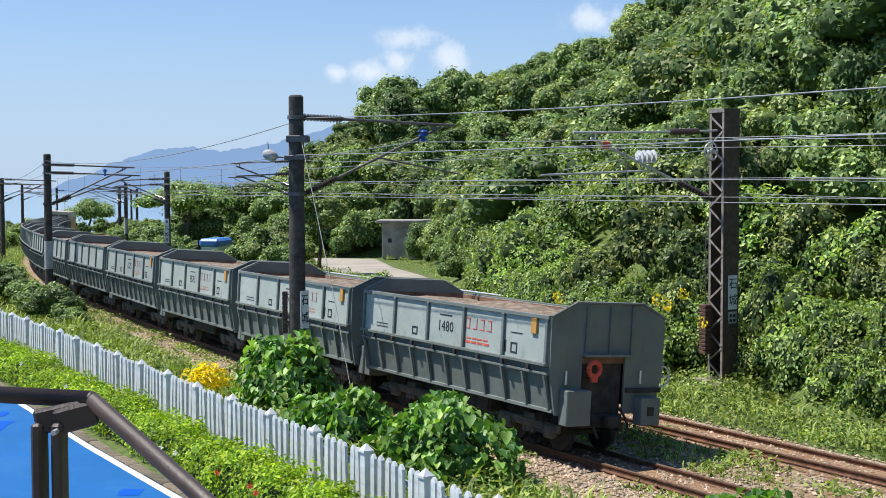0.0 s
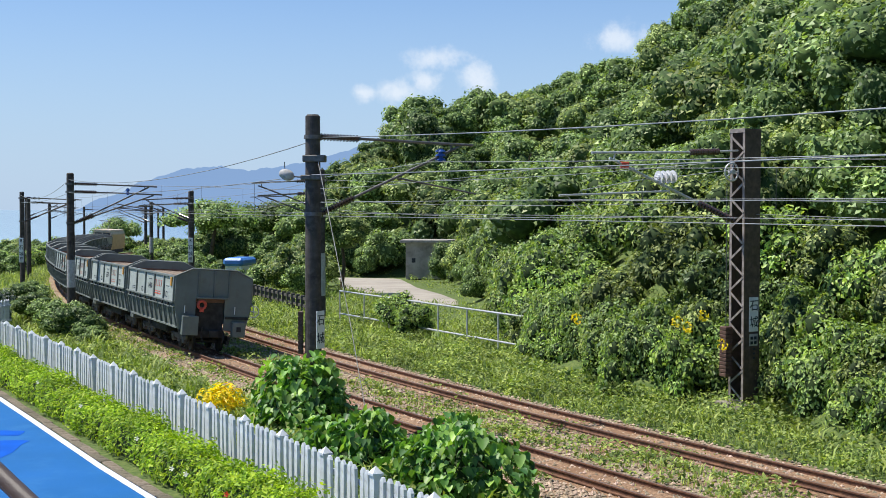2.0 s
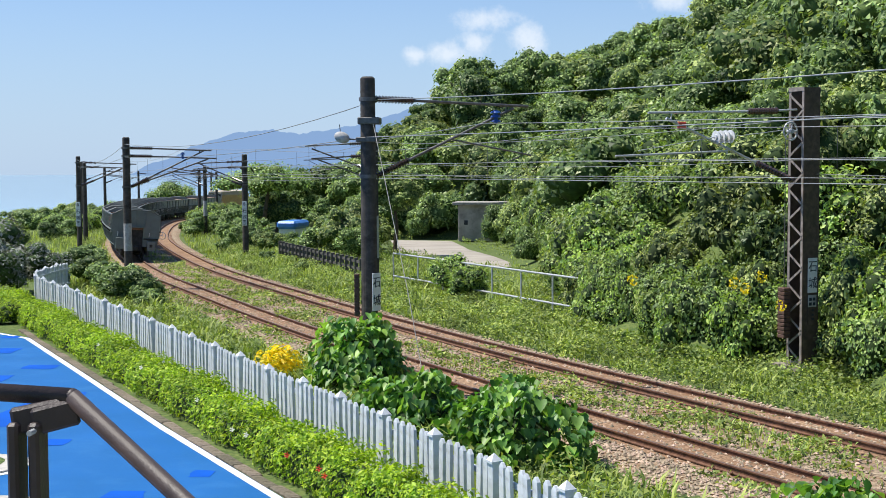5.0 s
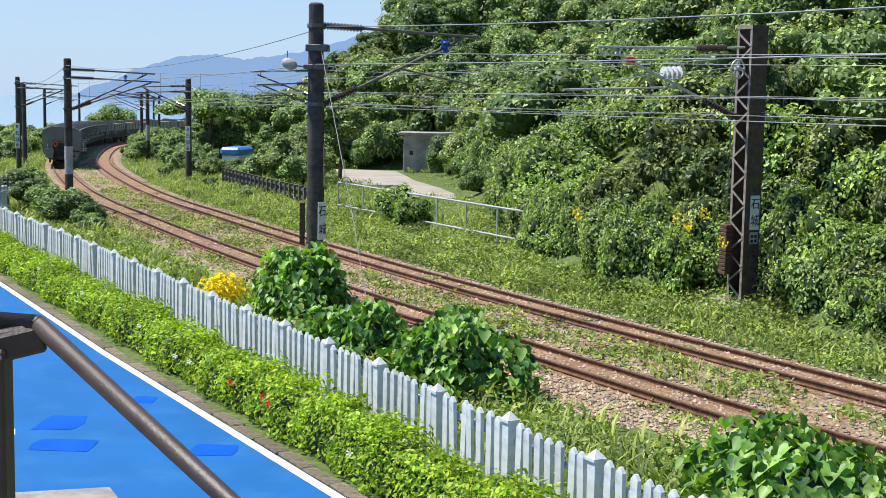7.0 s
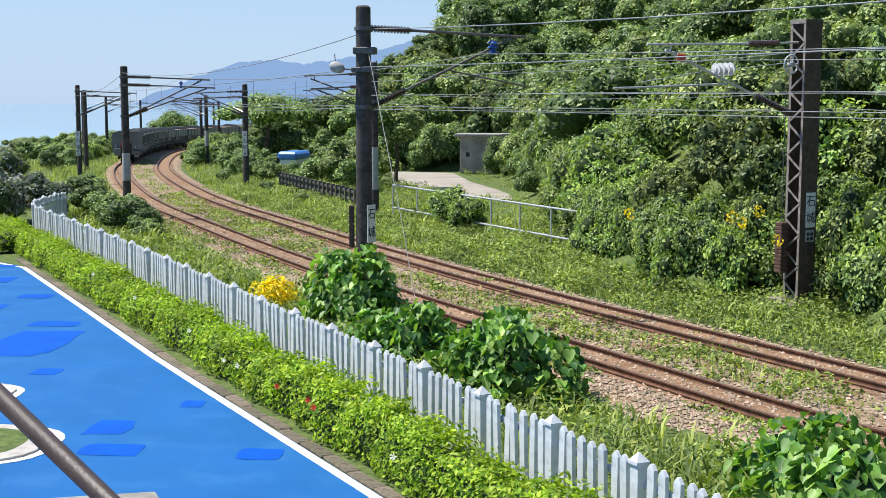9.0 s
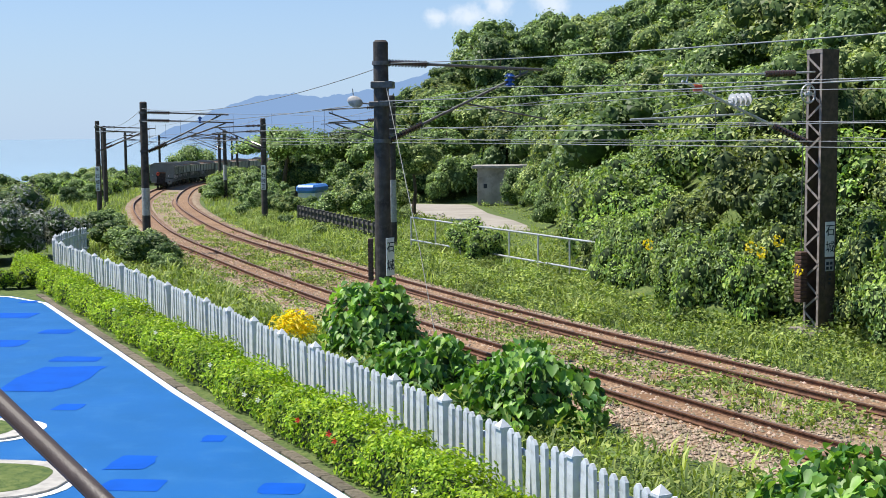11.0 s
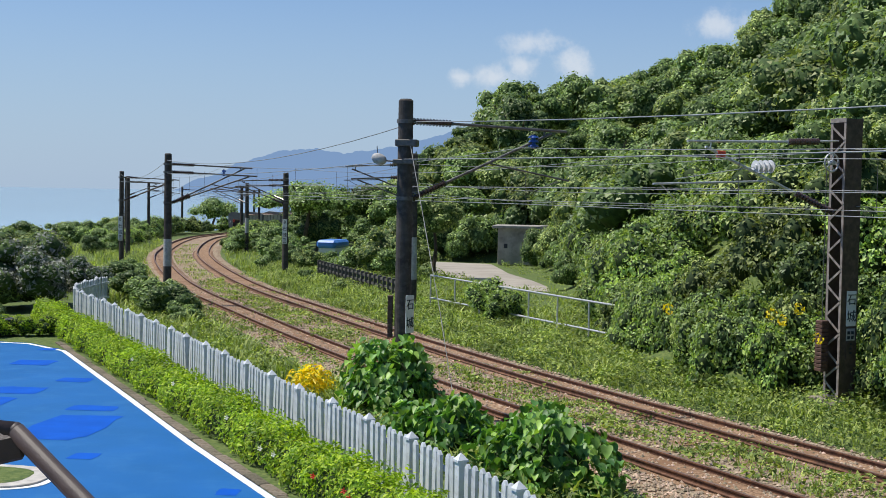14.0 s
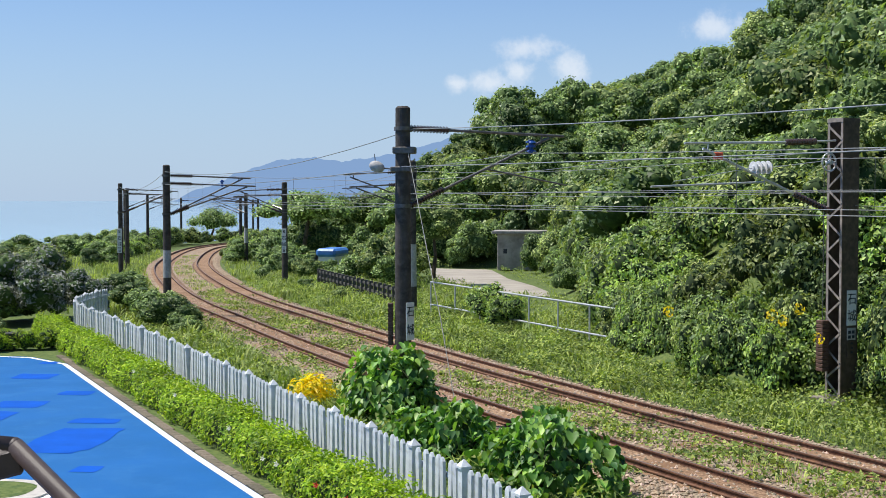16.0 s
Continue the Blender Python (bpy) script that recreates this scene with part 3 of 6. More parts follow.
def build_islands():
    """Two small grass beds with pale stone rims on the court."""
    for px, py, r1, r2 in ((-9.9, 21.25, 1.95, 1.35), (-11.9, 24.9, 1.85, 1.1)):
        bed = tagged(empty("planting_bed", px, py), "small grass bed with a pale stone rim", "planting bed", "court beds")
        def ring(k):
            return [(k * r1 * math.copysign(abs(math.cos(q)) ** 0.7, math.cos(q)), k * r2 * math.copysign(abs(math.sin(q)) ** 0.7, math.sin(q))) for q in np.linspace(0, 2 * math.pi, 28, endpoint=False)]
        for nm, k0, k1, z, mt in (("white_edge", 0.93, 1.02, 0.012, M_LINE), ("stone_rim", 0.72, 0.93, 0.05, M_PAVE)):
            bm = bmesh.new()
            a, b = ring(k0), ring(k1)
            va = [bm.verts.new((*p, z)) for p in a]
            vb = [bm.verts.new((*p, z)) for p in b]
            vo = [bm.verts.new((*p, 0.0)) for p in b]
            for i in range(28):
                j = (i + 1) % 28
                bm.faces.new((va[i], vb[i], vb[j], va[j]))
                bm.faces.new((vb[i], vo[i], vo[j], vb[j]))
            bmesh.ops.recalc_face_normals(bm, faces=bm.faces)
            part(nm, bm, mt, bed)
        bm = bmesh.new()
        bm.faces.new([bm.verts.new((*p, 0.055)) for p in ring(0.73)])
        part("turf", bm, M_SOIL, bed, "short yellowish turf")


def build_kerb():
    """A strip of flat kerb stones between the court and the hedge."""
    walk_way = tagged(empty("kerb"), "row of worn concrete kerb slabs beside the hedge", "kerb", kind="structure")
    bm = bmesh.new()
    box(bm, -0.125, 0.125, -0.49, 0.49, -0.1, 0.0, bevel=0.02)
    me = bpy.data.meshes.new("kerb_slab")
    bm.to_mesh(me)
    bm.free()
    me.materials.append(M_KERBD)
    rng = np.random.default_rng(8)
    for i in range(54):
        ob = new("kerb_slab", me)
        ob.parent = walk_way
        x, y, z = ns(edge_n(-4 + i) + 0.15 + rng.uniform(-0.025, 0.025), -4 + i * 1.0, 0.022 + rng.uniform(-0.012, 0.012))
        ob.matrix_basis = pose(x, y, z, rng.uniform(-1, 1), rng.uniform(-1, 1), 31.67 + rng.uniform(-1, 1))


FENCE_LINE = spline([ns(9.5, -2), ns(9.58, 6), ns(9.75, 13), ns(10.0, 20), ns(10.25, 30), ns(10.55, 40), ns(10.65, 50), ns(10.65, 56), ns(11.1, 59.5), ns(12.6, 63.0), ns(13.9, 65.3)], 24)[:, :2]
F_ARC = np.r_[0, np.cumsum(np.hypot(*np.diff(FENCE_LINE, axis=0).T))]
FENCE_TOP = 1.48


def build_fence():
    fence = tagged(empty("picket_fence"), "white weathered concrete picket fence along the track", "fence")

    def picket(w, t, h, tip, name):
        bm = bmesh.new()
        if tip:
            box(bm, -w / 2, w / 2, -t / 2, t / 2, 0, h - 0.13)
            box(bm, -w * 0.62, w * 0.62, -t * 0.66, t * 0.66, h - 0.13, h - 0.09)
            bmesh.ops.create_cone(bm, cap_ends=True, segments=4, radius1=w * 0.82, radius2=0.008, depth=0.11, matrix=Matrix.Translation((0, 0, h - 0.035)) @ Matrix.Rotation(radians(45), 4, "Z"))
        else:
            lo = [bm.verts.new(p) for p in ((-w / 2, -t / 2, 0), (w / 2, -t / 2, 0), (w / 2, t / 2, 0), (-w / 2, t / 2, 0))]
            mid = [bm.verts.new((v.co.x, v.co.y, h - 0.07)) for v in lo]
            top = [bm.verts.new((v.co.x * 0.25, v.co.y * 0.8, h)) for v in lo]
            for a, b in ((lo, mid), (mid, top)):
                for i in range(4):
                    bm.faces.new((a[i], a[(i + 1) % 4], b[(i + 1) % 4], b[i]))
            bm.faces.new(top)
        me = bpy.data.meshes.new(name)
        bm.to_mesh(me)
        bm.free()
        me.materials.append(M_PICKET)
        return me

    m_p, m_post = picket(0.142, 0.06, FENCE_TOP - 0.07, False, "picket"), picket(0.165, 0.15, FENCE_TOP + 0.02, True, "fence_post")
    rng = np.random.default_rng(11)
    count, s, made = 0, 8.67, 0
    far_v, far_f = [], []
    src = np.array([v.co for v in m_p.vertices])
    polys = [tuple(p.vertices) for p in m_p.polygons]
    while s < F_ARC[-1] - 0.3:
        x, y = np.interp(s, F_ARC, FENCE_LINE[:, 0]), np.interp(s, F_ARC, FENCE_LINE[:, 1])
        x2, y2 = np.interp(s + 0.2, F_ARC, FENCE_LINE[:, 0]), np.interp(s + 0.2, F_ARC, FENCE_LINE[:, 1])
        rz = math.degrees(math.atan2(y2 - y, x2 - x))
        z = -0.05 + grade(y) + rng.uniform(-0.015, 0.015)
        is_post = count % 8 == 0
        m = pose(x, y, z, rng.normal(0, 0.8), rng.normal(0, 1.0), rz)
        if is_post or made < 285:
            ob = new("fence_post" if is_post else "picket", m_post if is_post else m_p)
            ob.parent = fence
            ob.matrix_basis = m
            made += not is_post
        else:
            o = len(far_v)
            far_v += [tuple(m @ Vector(v)) for v in src]
            far_f += [tuple(o + i for i in p) for p in polys]
        count += 1
        s += 0.2655
    if far_v:
        ob = soup("far_pickets", far_v, far_f, M_PICKET, fence)
        tagged(ob, kind="stuff")
    for z in (0.34, 1.05):
        v, fcs = [], []
        for i, q in enumerate(FENCE_LINE[::4]):
            t = np.gradient(FENCE_LINE[::4], axis=0)[i]
            t /= np.hypot(*t)
            nx, ny = t[1], -t[0]
            for a, b in ((0.036, -0.045), (0.085, -0.045), (0.085, 0.045), (0.036, 0.045)):
                v.append((q[0] + nx * a, q[1] + ny * a, z + b + grade(q[1])))
            if i:
                o = 4 * i
                fcs += [(o - 4 + j, o - 4 + (j + 1) % 4, o + (j + 1) % 4, o + j) for j in range(4)]
        soup("fence_rail", v, fcs, M_PICKET, fence)


build_court()
build_islands()
bm = bmesh.new()
prism(bm, [(-6.9, 18.35), (-5.5, 18.75), (-4.9, 17.6), (-6.8, 16.8)], 0.0, 0.03)
tagged(part("paved_pad", bm, M_HUT), "grey-green paved pad set in the court", "paving", kind="structure")
bin_ = tagged(empty("litter_bin", -21.3, 48.4, 0), "small dark litter bin at the court edge", "bin")
bm = bmesh.new()
rod(bm, (0, 0, 0), (0, 0, 0.62), 0.22, 0.26, 14)
part("barrel", bm, M_WAGD, bin_)
bm = bmesh.new()
rod(bm, (0, 0, 0.62), (0, 0, 0.68), 0.28, 0.24, 14)
part("rim", bm, M_ARM, bin_)
build_kerb()
build_fence()


# ---------------------------------------------------------------- catenary masts and wires
def mast_at(x, y, top, r, band=None, zb=None, label=""):
    zb = float(grade(y)) - 0.4 if zb is None else zb
    mast = tagged(empty("catenary_mast", x, y, zb), label or "dark round concrete catenary mast beside the track", "catenary mast", "catenary masts")
    h = top - zb
    bm = bmesh.new()
    rod(bm, (0, 0, 0), (0, 0, h), r * 1.12, r * 0.95, 20)
    rod(bm, (0, 0, h), (0, 0, h + 0.05), r * 0.95, r * 0.7, 20)
    part("column", bm, M_CONC, mast, smooth=False)
    if band:
        bm = bmesh.new()
        rod(bm, (0, 0, band[0] - zb), (0, 0, band[1] - zb), r * 1.10, r * 1.06, 20)
        part("paint_band", bm, M_BAND, mast, "pale grey painted band")
    return mast, zb


def cantilever(mast, zb, d, z_top, reach, z_low, z_meet, ins=M_INS, rtube=0.038, stay=True):
    """Arms along the plan direction d (unit): a stay tube above, a strut below, insulators by the mast."""
    d = Vector((d[0], d[1], 0))
    def P(k, z):
        return d * k + Vector((0, 0, z - zb))
    bm = bmesh.new()
    foot, head = Vector((0.2, z_low)), Vector((reach * 0.88, z_meet))
    def Q(k):
        v = foot + (head - foot) * k
        return P(v[0], v[1])
    rod(bm, P(1.3, z_top - 0.02), P(reach, z_top - 0.13), rtube)
    rod(bm, Q(0.24), Q(1.03), rtube)
    rod(bm, Q(0.55), P(reach * 1.02, z_low + 0.55), rtube * 0.6)
    rod(bm, P(reach * 0.95, z_low + 0.53), P(reach * 0.80, z_low + 0.25), 0.013)
    if stay:
        rod(bm, Q(0.97), P(reach * 0.86, z_top - 0.08), rtube * 0.6)
    bmesh.ops.create_cube(bm, size=0.09, matrix=Matrix.Translation(Q(0.24)))
    bmesh.ops.create_cube(bm, size=0.09, matrix=Matrix.Translation(P(1.3, z_top - 0.02)))
    part("arm", bm, M_ARM, mast)
    for a, b in ((P(0.2, z_top + 0.01), P(1.3, z_top - 0.02)), (P(0.2, z_low), Q(0.24))):
        bm = bmesh.new()
        ribbed(bm, a, b, 0.105, 12)
        part("insulator", bm, ins, mast)
    for z in (z_top, z_low):
        bm = bmesh.new()
        rod(bm, (0, 0, z - zb - 0.05), (0, 0, z - zb + 0.05), 0.235, seg=16)
        part("clamp", bm, M_ARM, mast)


def insulator_on(mast, at, axis, r, length, count, material, label):
    bm = bmesh.new()
    a = Vector(at)
    ribbed(bm, a, a + Vector(axis) * length, r, count, 12)
    part("insulator", bm, material, mast, label)


def name_board(mast, m, text, w, h, size):
    bm = bmesh.new()
    box(bm, -w / 2, w / 2, -0.012, 0.012, -h / 2, h / 2, bevel=0.006)
    b = part("name_board", bm, M_SIGN, mast, "white enamel board with two black characters")
    b.matrix_basis = m
    for i, ch in enumerate(text):
        lettering("character", ch, size, pose(0, -0.018, h * (0.24 - 0.48 * i), 90, 0, 0), M_INK, b)
    return b


dn = (float(N2[0]), float(N2[1]))
# big round mast by the bushes
AX, AY = -4.28, 34.3
mA, zA = mast_at(AX, AY, 8.22, 0.205, label="tall dark round concrete mast with station name board")
cantilever(mA, zA, (0.902, 0.431), 7.68, 4.68, 5.65, 7.44)
insulator_on(mA, (3.33, 1.59, 7.08 - zA), (0, 0, 1), 0.15, 0.36, 3, M_INSB, "blue plastic insulator")
bm = bmesh.new()
bmesh.ops.create_icosphere(bm, subdivisions=3, radius=1, matrix=Matrix.Translation((-0.68, -0.1, 6.68 - zA)) @ Matrix.Rotation(radians(20), 4, "Y") @ Matrix.Diagonal((0.21, 0.2, 0.15, 1)))
part("drum_insulator", bm, M_BAND, mA, "pale grey lens-shaped insulator", smooth=True)
bm = bmesh.new()
rod(bm, (-0.5, -0.1, 6.64 - zA), (-0.1, -0.1, 6.6 - zA), 0.02)
rod(bm, (-0.72, -0.1, 6.8 - zA), (-0.74, -0.1, 7.02 - zA), 0.012)
part("hook", bm, M_ARM, mA)
name_board(mA, pose(0.205, -0.155, 2.60 - zA, 0, 0, 56), "石城", 0.32, 1.0, 0.31)
for i in range(9):
    bm = bmesh.new()
    box(bm, -0.40, -0.27, -0.08, 0.08, 1.95 + i * 0.125 - zA, 2.07 + i * 0.125 - zA, bevel=0.012)
    part("balance_weight", bm, M_RIDGE, mA, "rusty balance weight")
bm = bmesh.new()
box(bm, -0.25, 0.34, -0.24, 0.24, 7.02 - zA, 7.20 - zA, bevel=0.02)
part("clamp", bm, M_ARM, mA)
bm = bmesh.new()
box(bm, -0.3, 0.28, -0.25, 0.25, 6.55 - zA, 6.68 - zA, bevel=0.02)
part("clamp", bm, M_ARM, mA)

# second mast close behind it, with a pale lower part
mA2, zA2 = mast_at(-7.9, 67.5, 7.7, 0.19, band=(1.2, 3.4))
cantilever(mA2, zA2, (-0.96, -0.28), 7.15, 3.6, 5.75, 6.85)
cantilever(mA2, zA2, (-0.90, -0.44), 6.5, 3.4, 5.3, 6.3, stay=False)

mB, zB = mast_at(-20.2, 64.9, 7.45, 0.19, band=(1.76, 3.15))
cantilever(mB, zB, (0.92, 0.39), 6.95, 4.3, 5.0, 6.75)
insulator_on(mB, (2.6, 1.1, 6.4 - zB), (0, 0, 1), 0.12, 0.34, 2, M_INSB, "blue plastic insulator")
cantilever(mB, zB, (0.86, 0.51), 6.55, 4.7, 5.0, 6.35, stay=False)
mC, zC = mast_at(-20.7, 95.3, 6.9, 0.21)
cantilever(mC, zC, (-0.93, -0.35), 6.4, 3.6, 4.9, 6.2)
cantilever(mC, zC, (-0.86, -0.5), 6.0, 3.9, 4.7, 5.9, stay=False)
mD, zD = mast_at(-33.0, 94.7, 6.82, 0.17)
cantilever(mD, zD, (0.94, 0.34), 6.4, 4.2, 4.7, 6.2)
for mm, zz in ((mC, zC), (mD, zD)):
    bm = bmesh.new()
    box(bm, -0.17, 0.17, -0.25, -0.235, 1.7 - zz, 3.5 - zz, bevel=0.005)
    b = part("name_board", bm, M_SIGN, mm, "narrow white station board")
    for ch, z in (("8", 3.28), ("石", 2.78), ("城", 2.32)):
        lettering("character", ch, 0.34, pose(0, -0.26, z - zz, 90, 0, 0), M_INK, b)
    bm = bmesh.new()
    for k in range(4):
        box(bm, -0.1, 0.1, -0.262, -0.25, 1.78 + 0.09 * k - zz, 1.82 + 0.09 * k - zz)
    part("small_print", bm, M_INK, b)
for x, y, top, d, ban in ((-50.4, 146.2, 6.6, (0.97, 0.25), None), (-40.5, 118, 6.6, (0.95, 0.3), None), (-57.2, 175.2, 6.1, (0.98, 0.2), None), (-66.3, 221.4, 5.6, (0.99, 0.1), None),
                          (-61, 252, 5.2, (0.9, -0.3), None), (-33.2, 134, 6.2, (-0.96, -0.27), (1.0, 2.6)), (-41.7, 165.5, 5.7, (-0.97, -0.2), None), (-50, 210, 5.4, (-0.98, -0.05), None)):
    mm, zz = mast_at(x, y, top, 0.19, band=ban)
    cantilever(mm, zz, d, top - 0.45, 3.8, top - 2.0, top - 0.7)


def build_lattice_mast():
    """Two steel channels laced together, square to the track; the webs face along it, the lacing across it."""
    x, y, zb, top = 8.03, 38.9, 0.02, 8.14
    mast = tagged(empty("lattice_mast", x, y, zb), "brown steel lattice mast with station name board", "catenary mast", "catenary masts")
    h, w, dp = top - zb, 0.62, 0.64                       # across the track, along the track
    rot = Matrix.Rotation(radians(31.67), 4, "Z")        # local x: across, local y: along
    for sy in (-1, 1):
        bm = bmesh.new()
        box(bm, -w / 2, w / 2, min(sy * dp / 2, sy * (dp / 2 - 0.014)), max(sy * dp / 2, sy * (dp / 2 - 0.014)), 0, h, rot)
        part("web", bm, M_STEELB, mast)
        for sx in (-1, 1):
            bm = bmesh.new()
            box(bm, min(sx * w / 2, sx * (w / 2 - 0.014)), max(sx * w / 2, sx * (w / 2 - 0.014)), min(sy * (dp / 2 - 0.015), sy * (dp / 2 - 0.10)), max(sy * (dp / 2 - 0.015), sy * (dp / 2 - 0.10)), 0, h, rot)
            part("flange", bm, M_LATT, mast, "pale grey flange")
    n = 17
    for sx in (-1, 1):
        xx = sx * (w / 2 + 0.008)
        for i in range(n):
            z0, z1 = 0.1 + i * (h - 0.25) / n, 0.1 + (i + 1) * (h - 0.25) / n - 0.06
            a, b = (-dp / 2 + 0.05, dp / 2 - 0.05) if i % 2 == 0 else (dp / 2 - 0.05, -dp / 2 + 0.05)
            p, q = Vector((xx, a, z0)), Vector((xx, b, z1))
            bm = bmesh.new()
            m = Matrix.Translation((p + q) / 2) @ Matrix.Rotation(-math.atan2(q.z - p.z, q.y - p.y) * -1, 4, "X")
            box(bm, -0.006, 0.006, -(q - p).length / 2, (q - p).length / 2, -0.032, 0.032, rot @ m)
            part("brace", bm, M_LATT, mast, "pale flat lacing bar")
    for z in (0.04, h - 0.05):
        for sx in (-1, 1):
            bm = bmesh.new()
            box(bm, min(sx * (w / 2 + 0.002), sx * (w / 2 + 0.014)), max(sx * (w / 2 + 0.002), sx * (w / 2 + 0.014)), -dp / 2, dp / 2, z - 0.06, z + 0.06, rot)
            part("tie_plate", bm, M_LATT, mast)
    bm = bmesh.new()
    box(bm, -0.62, 0.55, -0.6, 0.6, -0.5, 0.015, rot, bevel=0.03)
    part("footing", bm, M_KERB, mast, "stained concrete footing")
    for i in range(13):
        bm = bmesh.new()
        box(bm, -0.66, -0.40, 0.05, 0.34, 0.78 + 0.115 * i, 0.885 + 0.115 * i, rot, bevel=0.015)
        part("balance_weight", bm, M_RIDGE, mast, "rusty balance weight")
    bm = bmesh.new()
    rod(bm, rot @ Vector((-0.53, 0.2, 2.25)), rot @ Vector((-0.53, 0.2, 6.75)), 0.012)
    part("weight_rope", bm, M_WIRED, mast)
    bm = bmesh.new()
    face = rot @ Matrix.Translation((-0.55, -0.02, 6.85)) @ Matrix.Rotation(radians(90), 4, "X")
    ring = [face @ Vector((0.26 * math.cos(k), 0.26 * math.sin(k), 0)) for k in np.linspace(0, 2 * math.pi, 21)]
    for a, b in zip(ring, ring[1:]):
        rod(bm, a, b, 0.03, seg=6)
    for a in ring[0:20:4]:
        rod(bm, a, face @ Vector((0, 0, 0)), 0.018, seg=5)
    rod(bm, face @ Vector((0, 0, -0.1)), face @ Vector((0, 0, 0.1)), 0.07, seg=10)
    rod(bm, face @ Vector((0, 0, 0)), rot @ Vector((-0.3, -0.02, 6.85)), 0.03, seg=6)
    part("pulley", bm, M_GALV, mast, "spoked tension wheel")
    b = name_board(mast, rot @ pose(0.06, -dp / 2 - 0.02, 2.66 - zb), "石城", 0.36, 1.02, 0.36)
    bm = bmesh.new()
    box(bm, -0.16, 0.16, -0.012, 0.012, -0.93, -0.58, bevel=0.006)
    part("middle_board", bm, M_BAND, b, "small grey board")
    bm = bmesh.new()
    for zz in (-0.70, -0.84):
        for xx in (-0.08, 0.06):
            box(bm, xx - 0.05, xx + 0.05, -0.02, -0.013, zz - 0.045, zz + 0.045)
    for i in range(3):
        box(bm, -0.03, 0.05, -0.02, -0.013, -1.06 - i * 0.13, -1.00 - i * 0.13)
    part("small_print", bm, M_INK, b)
    bm = bmesh.new()
    box(bm, -0.16, 0.16, -0.012, 0.012, -1.46, -0.95, bevel=0.006)
    part("lower_board", bm, M_STEELB, b, "faded lower board")
    # arms reach back over the inner track
    def P(k, z):
        return Vector((-N2[0] * k, -N2[1] * k, z - zb))
    bm = bmesh.new()
    rod(bm, P(2.1, 7.42), P(5.67, 7.33), 0.034)
    rod(bm, P(1.8, 5.95), P(5.05, 7.19), 0.042)
    rod(bm, P(0.3, 7.50), P(1.1, 7.46), 0.03)
    rod(bm, P(4.9, 7.13), P(4.85, 7.36), 0.022)
    rod(bm, P(2.9, 6.29), P(6.76, 6.15), 0.030)
    rod(bm, P(2.9, 6.36), P(2.9, 6.22), 0.022)
    rod(bm, P(6.5, 6.15), P(6.0, 5.72), 0.014)
    rod(bm, P(0.6, 6.92), P(2.62, 6.71), 0.012)
    rod(bm, P(3.36, 6.68), P(6.0, 6.3), 0.012)
    part("arm", bm, M_GALV, mast)
    for a_, b_ in ((P(1.05, 7.46), P(2.15, 7.42)), (P(0.45, 5.44), P(1.85, 5.97))):
        bm = bmesh.new()
        ribbed(bm, a_, b_, 0.10, 12)
        part("insulator", bm, M_INS, mast)
    bm = bmesh.new()
    ribbed(bm, P(3.36, 6.68), P(2.66, 6.71), 0.19, 4, 14)
    part("insulator", bm, M_INSW, mast, "large white ribbed insulator")
    bm = bmesh.new()
    box(bm, -0.14, 0.14, -0.05, 0.05, -0.1, 0.1, Matrix.Translation(P(4.52, 7.0)) @ rot, bevel=0.02)
    part("clamp", bm, M_REDP, mast, "red clamp")
    return mast


build_lattice_mast()


def sagged(a, b, sag, n=14):
    a, b = np.array(a, float), np.array(b, float)
    return [tuple(a + (b - a) * q - np.array((0, 0, 4 * sag * q * (1 - q)))) for q in np.linspace(0, 1, n)]


